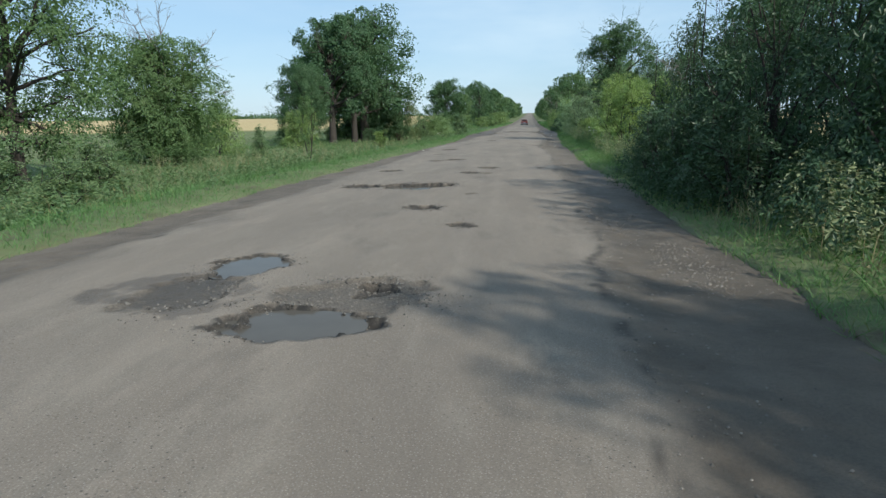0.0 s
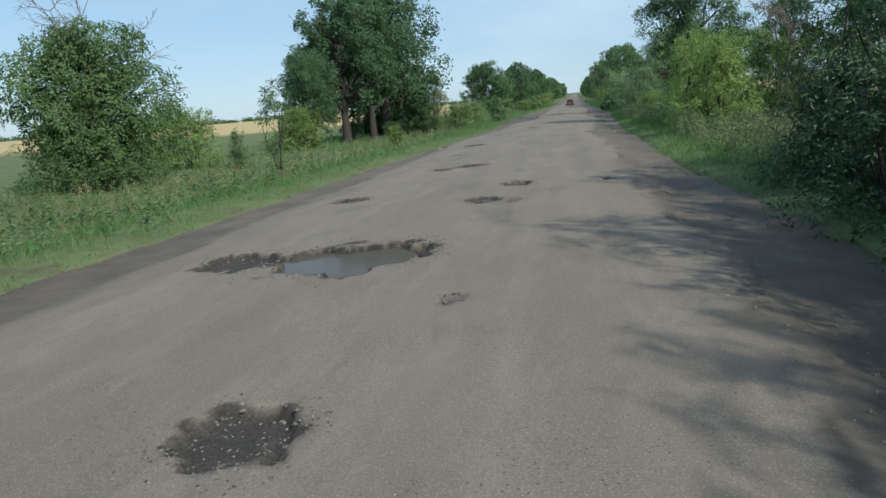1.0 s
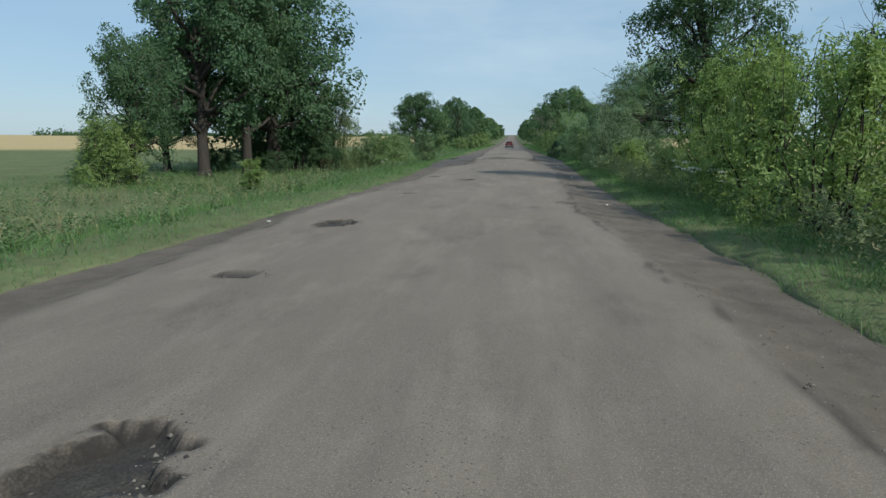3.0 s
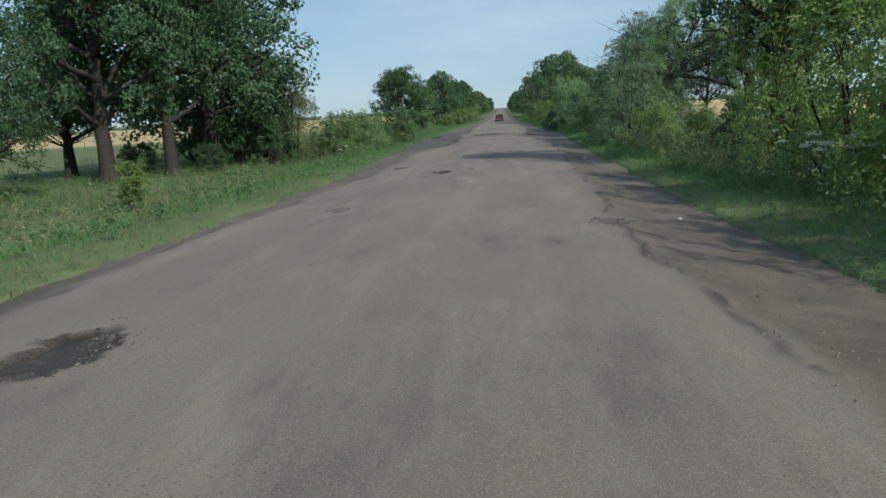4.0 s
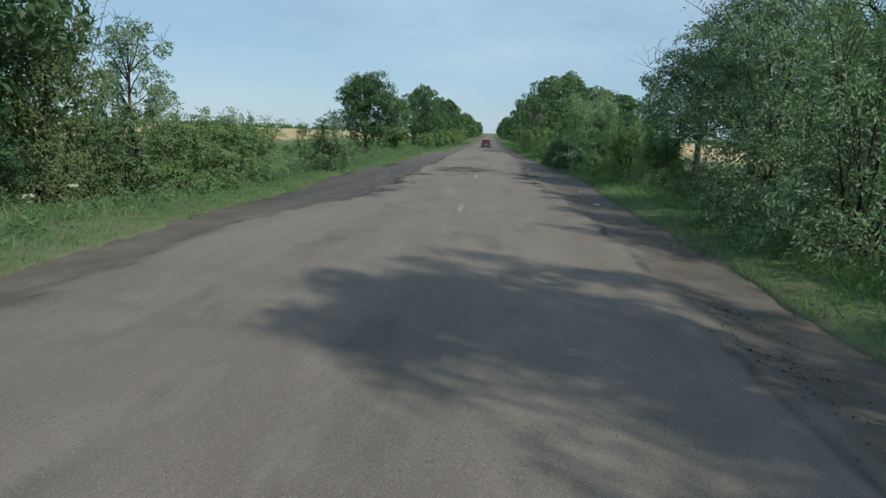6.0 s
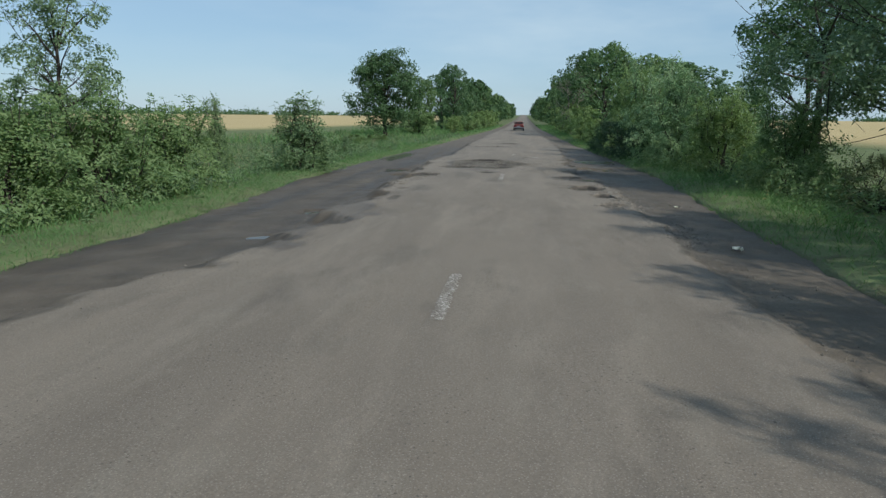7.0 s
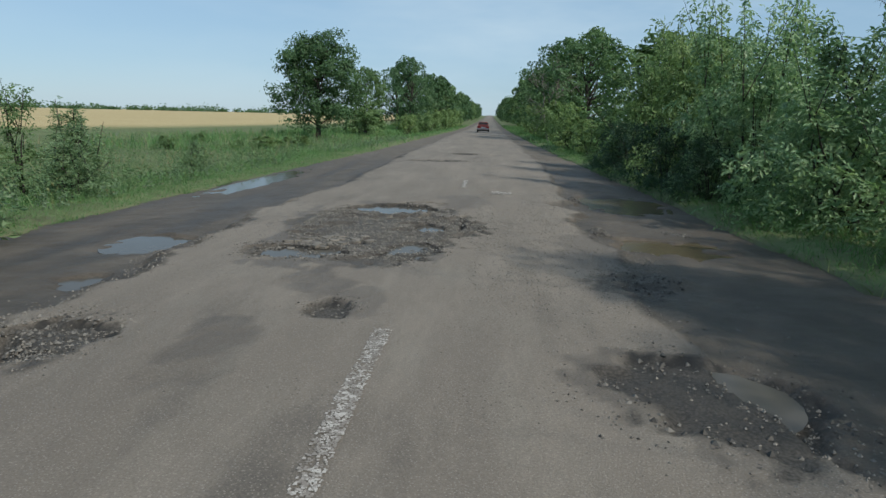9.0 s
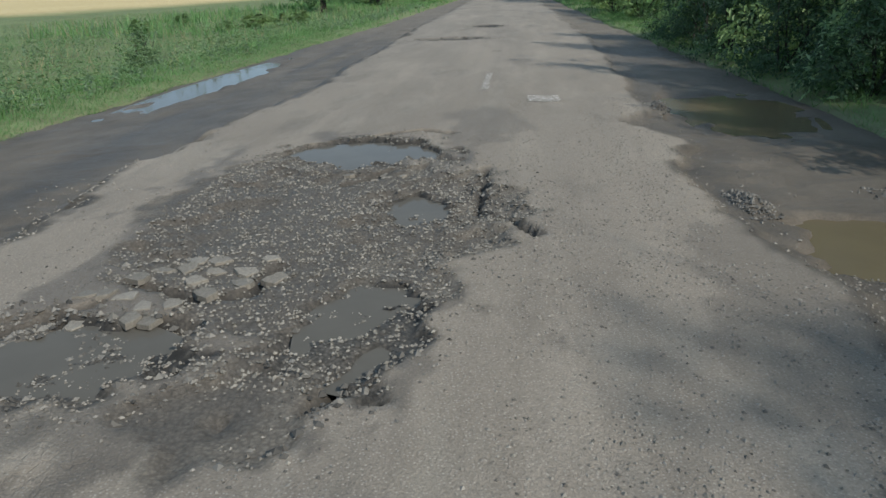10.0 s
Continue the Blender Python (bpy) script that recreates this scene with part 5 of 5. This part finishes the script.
def puddle(cx, cy, rx, ry, fill, material, label, name="puddle"):
    ang = np.linspace(0, 2 * np.pi, 48, endpoint=False)
    rim = float(np.percentile([surface(cx + 1.4 * rx * math.cos(a), cy + 1.4 * ry * math.sin(a)) for a in ang[::3]], 45)) - 0.012
    low = min(surface(cx + 0.4 * rx * math.cos(a), cy + 0.4 * ry * math.sin(a)) for a in ang[::6])
    z = low + fill * max(rim - low, 0.03)
    r = 1.12 + 0.16 * (fbm(np.cos(ang) * 2 + cx, np.sin(ang) * 2 + cy, 95) - 0.5)
    v = np.concatenate([[[0, 0, 0]], np.stack([np.cos(ang) * rx * r, np.sin(ang) * ry * r, ang * 0], 1)])
    k = np.arange(48)
    ob = new(name, mesh(name, v, np.stack([k * 0, k + 1, (k + 1) % 48 + 1], 1), material, smooth=True))
    ob.matrix_basis = pose(cx, cy, z)
    return tagged(ob, label, "puddle", "puddles")


for cx, cy, rx, ry, fill in ((-2.0, 4.5, 0.36, 0.5, 0.87), (-0.88, 2.6, 0.5, 0.38, 0.74), (-1.8, 45.6, 0.17, 0.28, 0.45), (-1.75, 12.9, 0.68, 0.7, 0.72), (-1.2, 79.75, 0.66, 0.48, 0.78), (-0.56, 78.3, 0.22, 0.34, 0.72), (-1.7, 76.1, 0.42, 0.3, 0.66), (-0.56, 76.45, 0.28, 0.48, 0.68)):
    puddle(cx, cy, rx, ry, fill, WATER, "shallow grey rain puddle in a broken pothole")
for cx, cy, rx, ry, fill in ((1.52, 70.15, 0.4, 0.5, 0.58), (1.56, 72.72, 0.36, 0.4, 0.42)):
    puddle(cx, cy, rx, ry, fill, WATER, "dark water in a round pothole near the edge")
for cx, cy, rx, ry, fill in ((-4.0, 77.4, 0.5, 0.75, 0.85), (-5.75, 87.4, 0.5, 4.4, 0.93), (-3.35, 63.7, 0.3, 0.22, 0.62), (-3.7, 75.3, 0.2, 0.4, 0.75), (-3.6, 66.5, 0.3, 0.4, 0.55)):
    puddle(cx, cy, rx, ry, fill, WATER, "pale puddle that mirrors the sky on the dirt shoulder")
for cx, cy, rx, ry, fill in ((2.5, 77.75, 0.75, 0.7, 0.90), (2.75, 82.4, 0.85, 1.6, 0.88)):
    puddle(cx, cy, rx, ry, fill, MUD, "brown muddy puddle on the shaded shoulder")


# ---- loose stones ----
OCTA_V = np.array([[1, 0, 0], [-1, 0, 0], [0, 1, 0], [0, -1, 0], [0, 0, 1], [0, 0, -1]], float)
OCTA_F = np.array([[0, 2, 4], [2, 1, 4], [1, 3, 4], [3, 0, 4], [2, 0, 5], [1, 2, 5], [3, 1, 5], [0, 3, 5]])


def lump():
    """The corners and faces of a twenty-sided lump."""
    bm = bmesh.new()
    bmesh.ops.create_icosphere(bm, subdivisions=1, radius=1.0)
    v = np.array([tuple(w.co) for w in bm.verts])
    f = np.array([[w.index for w in face.verts] for face in bm.faces])
    bm.free()
    return v, f


LUMP_V, LUMP_F = lump()


def stones(name, rng, x, y, size, material, label, category, sink=0.15, shape_v=OCTA_V, shape_f=OCTA_F):
    n = len(x)
    z, *_ = road_surface(x, y)
    s = size * rng.uniform(0.5, 1.5, n)
    sh = rng.uniform(0.7, 1.4, (n, 1, 3)) * [1, 1, 0.75]
    v = shape_v[None] * sh * rng.uniform(0.75, 1.2, (n, len(shape_v), 1)) * s[:, None, None]
    a = rng.uniform(0, 6.28, n)
    ca, sa = np.cos(a)[:, None], np.sin(a)[:, None]
    v = np.stack([v[..., 0] * ca - v[..., 1] * sa, v[..., 0] * sa + v[..., 1] * ca, v[..., 2]], -1)
    v += np.stack([x, y, z + s * sink], 1)[:, None]
    f = (shape_f[None] + (np.arange(n) * len(shape_v))[:, None, None]).reshape(-1, 3)
    return tagged(new(name, mesh(name, v.reshape(-1, 3), f, material)), label, category, kind="stuff")


def round_spot(rng, cx, cy, rx, ry, n):
    n = int(1.5 * n)
    a, r = rng.uniform(0, 6.28, n), np.sqrt(rng.uniform(0, 1, n)) * rng.normal(1, 0.12, n)
    return cx + rx * r * np.cos(a), cy + ry * r * np.sin(a)


rng = np.random.default_rng(91)
y = rng.uniform(-1, 100, 5200)
x = right_paved(y) + np.abs(rng.normal(0.1, 0.45, 5200)) * np.where((y > 36) & (y < 50), 1.4, 1.0)
ok = x < right_grass(y)
stones("gravel", rng, x[ok], y[ok], 0.0085, STONE, "loose grey gravel on the dirt shoulder", "gravel")
y = rng.uniform(-1, 86, 5600)
x = rng.uniform(-3.6, 1.6, 5600)
ok = (fbm(x * 0.6, y * 0.3, 99) > 0.47) & (x > left_paved(y))
stones("pebbles", rng, x[ok], y[ok], 0.0055, STONE, "small loose stones scattered over the asphalt", "pebbles")
y = rng.uniform(58, 102, 1500)
x = left_paved(y) + rng.normal(-0.05, 0.22, 1500)
stones("crumbs", rng, x, y, 0.008, STONE, "crumbs of asphalt along the broken left edge", "gravel")
spots = [(-0.7, 3.4, 0.8, 0.6, 420), (-1.75, 76.05, 0.62, 0.42, 300), (0.4, 78.2, 0.3, 0.8, 160), (0.85, 77.3, 0.6, 2.4, 700), (1.0, 74.4, 0.6, 1.2, 350), (1.9, 76.5, 0.25, 0.9, 260), (-2.6, 73.1, 0.5, 0.8, 420), (-3.4, 77.0, 0.4, 0.9, 300), (-1.8, 46.05, 0.4, 0.25, 120), (0.55, 77.0, 0.7, 2.5, 420),
         (-0.42, 19.08, 0.36, 0.2, 110), (-0.44, 18.2, 0.3, 0.15, 50), (1.75, 17.4, 0.35, 1.6, 420), (2.3, 15.6, 0.4, 1.0, 260), (2.0, 20.5, 0.3, 1.5, 260), (-2.0, 16.6, 0.4, 0.25, 90), (-1.0, 17.0, 0.3, 0.2, 90), (-0.5, 8.0, 0.6, 0.9, 130), (2.6, 5.2, 0.5, 1.6, 380), (1.95, 69.3, 0.5, 2.2, 420), (-0.1, 16.8, 0.9, 0.9, 110), (-0.95, 9.1, 0.4, 0.4, 80), (1.6, 76.0, 0.5, 1.0, 260)]
pts = [round_spot(rng, *s) for s in spots]
stones("crushed_stone", rng, np.concatenate([p[0] for p in pts]), np.concatenate([p[1] for p in pts]), 0.0066, STONE, "crushed stone laid bare in the broken asphalt", "gravel")
def rim_spots(rng, holes, per, near, far):
    """Places in broken rings round the holes, thicker on some sides."""
    xs, ys = [], []
    for cx, cy, rx, ry, depth in holes:
        n = int(per * (rx + ry))
        a = rng.uniform(0, 6.28, 3 * n)
        a = a[vnoise(np.cos(a) * 1.6 + cx * 3, np.sin(a) * 1.6 + cy * 3, 96) > 0.42][:n]
        r = rng.uniform(near, far, len(a)) ** 1.2
        xs.append(cx + rx * r * np.cos(a)), ys.append(cy + ry * r * np.sin(a))
    return np.concatenate(xs), np.concatenate(ys)


BROKEN = [h for h in HOLES_A + HOLES_B + HOLES_C + HOLES_D if h[4] > 0.02]
x, y = rim_spots(rng, BROKEN, 210, 0.75, 1.5)
stones("asphalt_chips", rng, x, y, 0.0075, CHUNK, "dark chips of asphalt round the potholes", "rubble")
x, y = rim_spots(rng, BROKEN, 130, 0.5, 1.7)
stones("stone_chips", rng, x, y, 0.007, STONE, "pale stone chips thrown out of the potholes", "gravel")
x, y = rim_spots(rng, [h for h in BROKEN if h[2] > 0.25], 42, 0.85, 1.12)
stones("asphalt_lumps", rng, x, y, 0.017, CHUNK, "lumps of broken asphalt on the potholes' rims", "rubble", 0.05)
spots = [(1.76, 78.5, 0.15, 0.36, 170), (1.87, 82.4, 0.14, 0.5, 90), (1.75, 75.45, 0.4, 0.36, 80), (2.9, 78.9, 0.25, 0.2, 40), (-2.15, 76.4, 0.25, 0.2, 60), (-0.52, 76.0, 0.14, 0.3, 45), (-2.6, 73.2, 0.34, 0.45, 150), (1.85, 72.75, 0.2, 0.5, 26), (2.95, 68.0, 0.12, 0.5, 44), (-0.5, 18.75, 0.25, 0.3, 48), (-1.65, 76.3, 0.5, 0.25, 100), (1.2, 36.8, 0.3, 0.3, 36), (1.7, 67.2, 0.25, 0.5, 20), (-1.8, 45.9, 0.25, 0.2, 36)]
pts = [round_spot(rng, *s) for s in spots]
stones("asphalt_rubble", rng, np.concatenate([p[0] for p in pts]), np.concatenate([p[1] for p in pts]), 0.015, CHUNK, "dark lumps of broken asphalt", "rubble", 0.1)


spots = [(2.5, 5.3, 0.4, 1.3, 220), (2.2, 8.6, 0.4, 1.5, 120), (2.3, 20.0, 0.4, 2.0, 160)]
pts = [round_spot(rng, *s) for s in spots]
stones("coarse_gravel", rng, np.concatenate([p[0] for p in pts]), np.concatenate([p[1] for p in pts]), 0.0095, STONE, "coarse pale gravel heaped on the shoulder", "gravel", 0.15, LUMP_V, LUMP_F)
spots = [(2.1, 45.0, 0.3, 2.6, 420), (2.3, 51.5, 0.3, 1.6, 140), (2.3, 64.5, 0.3, 1.6, 160)]
pts = [round_spot(rng, *s) for s in spots]
stones("dirt_clods", rng, np.concatenate([p[0] for p in pts]), np.concatenate([p[1] for p in pts]), 0.0085, CHUNK, "dark clods of dirt and asphalt on the shoulder", "rubble", 0.15, LUMP_V, LUMP_F)


# the bed of crushed stone that fills the largest hole, and pebbles over the asphalt beside it
x, y = rng.uniform(-2.3, 0.4, 17000), rng.uniform(75.9, 80.6, 17000)
_, _, hole, *_ = road_surface(x, y)
ok = (hole > 0.3) & (fbm(x * 1.7, y * 1.3, 98) + 0.25 * rng.random(len(x)) + 0.16 * step(-1.7, -0.9, x) > 0.53)
stones("gravel_bed", rng, x[ok], y[ok], 0.0078, GRIT, "bed of pale crushed stone in the broken road", "gravel", 0.25)
x, y = rng.uniform(0.05, 1.6, 7000), rng.uniform(74.2, 83.0, 7000)
ok = (fbm(x * 1.9, y * 0.8, 100) + 0.2 * rng.random(len(x)) > 0.56) & (x < right_paved(y) + 0.1)
stones("pebbles", rng, x[ok], y[ok], 0.0062, GRIT, "pale pebbles pressed into the asphalt", "pebbles")
y = rng.uniform(63.5, 73.0, 1500)
x = right_paved(y) + rng.normal(0.06, 0.2, 1500)
stones("crumbs", rng, x, y, 0.011, STONE, "crumbs of asphalt along the broken right edge", "gravel", 0.05)
y = rng.uniform(72.0, 80.0, 1500)
x = left_paved(y) - np.abs(rng.normal(0.1, 0.28, 1500))
stones("gravel", rng, x, y, 0.009, STONE, "dark gravel on the wet left shoulder", "gravel")


# pieces of asphalt that broke off but still lie in place
def asphalt_pieces(cx, cy, rx, ry, cols, rows, seed):
    """Flat many-sided plates with narrow gaps between them, one object each."""
    rng = np.random.default_rng(seed)
    for i in range(cols):
        for j in range(rows):
            u, v = (i + 0.5) / cols * 2 - 1, (j + 0.5) / rows * 2 - 1
            if u * u + v * v > 1.15 or rng.random() < 0.28:
                continue
            x, y = cx + rx * (u + rng.normal(0, 0.06)), cy + ry * (v + rng.normal(0, 0.06))
            w, l = rx / cols * 0.98, ry / rows * 0.98
            n = int(rng.integers(5, 8))
            a = np.sort(np.arange(n) * 6.283 / n + rng.uniform(-0.35, 0.35, n))
            k = rng.uniform(0.62, 1.25, n)
            ring = np.stack([np.cos(a) * w * k, np.sin(a) * l * k], 1)
            t = rng.uniform(0.006, 0.016)
            verts = np.concatenate([np.c_[ring * 1.04, np.full(n, -0.02)], np.c_[ring, np.full(n, t * 0.75)], np.c_[ring * 0.88, np.full(n, t)]])
            q = np.arange(n)
            q2 = (q + 1) % n
            side = np.concatenate([np.stack([q, q2, q2 + n, q + n], 1), np.stack([q + n, q2 + n, q2 + 2 * n, q + 2 * n], 1)])
            ob = part("asphalt_piece", mesh("asphalt_piece", verts, [side, (q + 2 * n)[None]], PLATE), None, ROAD_OB)
            ob.matrix_basis = pose(x, y, surface(x, y), rng.normal(0, 3), rng.normal(0, 3), rng.uniform(-30, 30))


asphalt_pieces(-1.5, 77.0, 0.42, 0.3, 6, 4, 5)
asphalt_pieces(-1.8, 76.55, 0.3, 0.2, 5, 3, 6)
asphalt_pieces(-1.0, 79.1, 0.26, 0.14, 5, 2, 7)
asphalt_pieces(-2.66, 72.1, 0.3, 0.5, 5, 6, 8)
asphalt_pieces(-2.8, 70.5, 0.22, 0.6, 3, 8, 9)
asphalt_pieces(1.92, 68.4, 0.16, 1.3, 3, 15, 10)


# ---- worn centre line ----
def marking(x, y0, y1, w, solid=0.56):
    """A painted dash of which only chips are left."""
    ux, uy, _ = grid(np.arange(x - w / 2, x + w / 2, 0.012), np.arange(y0, y1, 0.015))
    rng = np.random.default_rng(int(y0 * 10))
    kept = fbm(ux * 12, uy * 6, 97) + 0.55 * rng.random(len(ux)) - 0.5 * np.abs(ux - x) / w > solid
    cx, cy = ux[kept] + rng.normal(0, 0.004, kept.sum()), uy[kept] + rng.normal(0, 0.005, kept.sum())
    half = rng.uniform(0.004, 0.009, len(cx))
    xs = np.stack([cx - half, cx + half, cx + half * 0.8, cx - half * 0.7], 1).ravel()
    yy = np.stack([cy - half * 1.2, cy - half, cy + half, cy + half * 1.3], 1).ravel()
    z, *_ = road_surface(xs, yy)
    ob = new("lane_marking", mesh("lane_marking", np.stack([xs, yy, z + 0.006], 1), np.arange(len(xs)).reshape(-1, 4), PAINT))
    return tagged(ob, "worn white dash of the centre line", "road marking", kind="structure")


marking(-0.44, 71.4, 73.5, 0.12, 0.5)
marking(-0.3, 83.6, 85.4, 0.1)
marking(-0.5, 59.5, 61.0, 0.1)


marking(0.5, 82.55, 83.05, 0.42)


def scrap(x, y, size, seed):
    """A crumpled bit of white litter."""
    rng = np.random.default_rng(seed)
    gx, gy, f = grid(np.linspace(-0.5, 0.5, 5), np.linspace(-0.5, 0.5, 5))
    v = np.stack([gx, gy * 0.7, 0.25 + rng.uniform(-0.2, 0.25, len(gx))], 1) * size
    ob = new("litter", mesh("litter", v, f, PETAL))
    ob.modifiers.new("thickness", "SOLIDIFY").thickness = 0.004
    ob.matrix_basis = pose(x, y, surface(x, y), 0, 0, seed * 50)
    return tagged(ob, "crumpled white scrap of litter on the dirt shoulder", "litter", "litter")


scrap(2.75, 63.4, 0.12, 3)
scrap(2.45, 50.2, 0.07, 4)
scrap(2.2, 37.2, 0.06, 5)
scrap(2.9, 67.6, 0.07, 6)
scrap(-4.6, 32.6, 0.07, 7)


# ---- the red car ahead ----
def slab(size, where, bevel=0.04, taper=(1, 1), seg=2):
    bm = bmesh.new()
    bmesh.ops.create_cube(bm, size=1.0)
    for v in bm.verts:
        top = v.co.z > 0
        v.co = Vector((v.co.x * size[0] * (taper[0] if top else 1), v.co.y * size[1] * (taper[1] if top else 1), v.co.z * size[2])) + Vector(where)
    bmesh.ops.bevel(bm, geom=bm.edges[:], offset=bevel, segments=seg, affect="EDGES")
    return bm


def disc(r, depth, where, seg=24):
    bm = bmesh.new()
    bmesh.ops.create_cone(bm, cap_ends=True, segments=seg, radius1=r, radius2=r, depth=depth, matrix=Matrix.Translation(where) @ Matrix.Rotation(radians(90), 4, "Y"))
    bmesh.ops.bevel(bm, geom=[e for e in bm.edges if len(e.link_faces) == 2 and e.calc_face_angle(0) > 1], offset=min(0.03, depth * 0.3), segments=2, affect="EDGES")
    return bm


def plain(name, color, rough, metal=0.0, emit=0.0):
    m = Mat(name, rough, 0.5)
    m.color(m.mix(m.noise(8.0), color, tuple(0.82 * v for v in color)))
    m.b.inputs["Metallic"].default_value = metal
    return m.m


def build_car(x, y):
    red, black, glass = plain("red_car_paint", (0.5, 0.1, 0.075), 0.4), plain("black_rubber", (0.02, 0.02, 0.02), 0.8), plain("dark_glass", (0.09, 0.07, 0.07), 0.08)
    lamp, chrome, grey = plain("tail_lamp_red", (0.35, 0.02, 0.02), 0.25), plain("bumper_metal", (0.5, 0.5, 0.5), 0.3, 1.0), plain("wheel_grey", (0.3, 0.3, 0.31), 0.4, 0.8)
    car = tagged(new("car"), "small old red saloon car driving ahead on the road", "car")
    body = part("body", slab((1.62, 4.0, 0.5), (0, 0, 0.58), 0.09, (0.96, 0.98), 3), red, car)
    part("underbody", slab((1.5, 3.7, 0.26), (0, 0, 0.3), 0.03), black, car, "dark underside and bumper skirt")
    part("cabin", slab((1.48, 2.1, 0.52), (0, 0.1, 1.08), 0.08, (0.8, 0.66), 3), red, car)
    part("rear_window", slab((1.18, 0.04, 0.36), (0, -0.80, 1.1), 0.015), glass, car).rotation_euler = (0, 0, 0)
    part("windscreen", slab((1.2, 0.04, 0.36), (0, 1.02, 1.1), 0.015), glass, car)
    for s in (-1, 1):
        part("side_window", slab((0.03, 1.2, 0.3), (s * 0.69, 0.1, 1.1), 0.01), glass, car)
        part("tail_light", slab((0.32, 0.04, 0.16), (s * 0.6, -2.0, 0.68), 0.012), lamp, car, "dark red tail light")
        for yy in (-1.25, 1.25):
            wheel = part("wheel", disc(0.29, 0.17, (s * 0.72, yy, 0.29)), black, car, "black rubber tyre")
            part("rim", disc(0.17, 0.03, (s * 0.785, yy, 0.29), 16), grey, wheel, "grey metal rim")
    part("bumper", slab((1.6, 0.12, 0.13), (0, -2.03, 0.44), 0.03), chrome, car, "metal rear bumper")
    part("bumper", slab((1.6, 0.12, 0.13), (0, 2.03, 0.44), 0.03), chrome, car, "metal front bumper")
    part("number_plate", slab((0.5, 0.02, 0.11), (0, -2.02, 0.62), 0.006), plain("plate_white", (0.7, 0.7, 0.68), 0.5), body, "blank pale number plate")
    car.matrix_basis = pose(x, y, surface(x, y))


build_car(-0.7, 163.0)
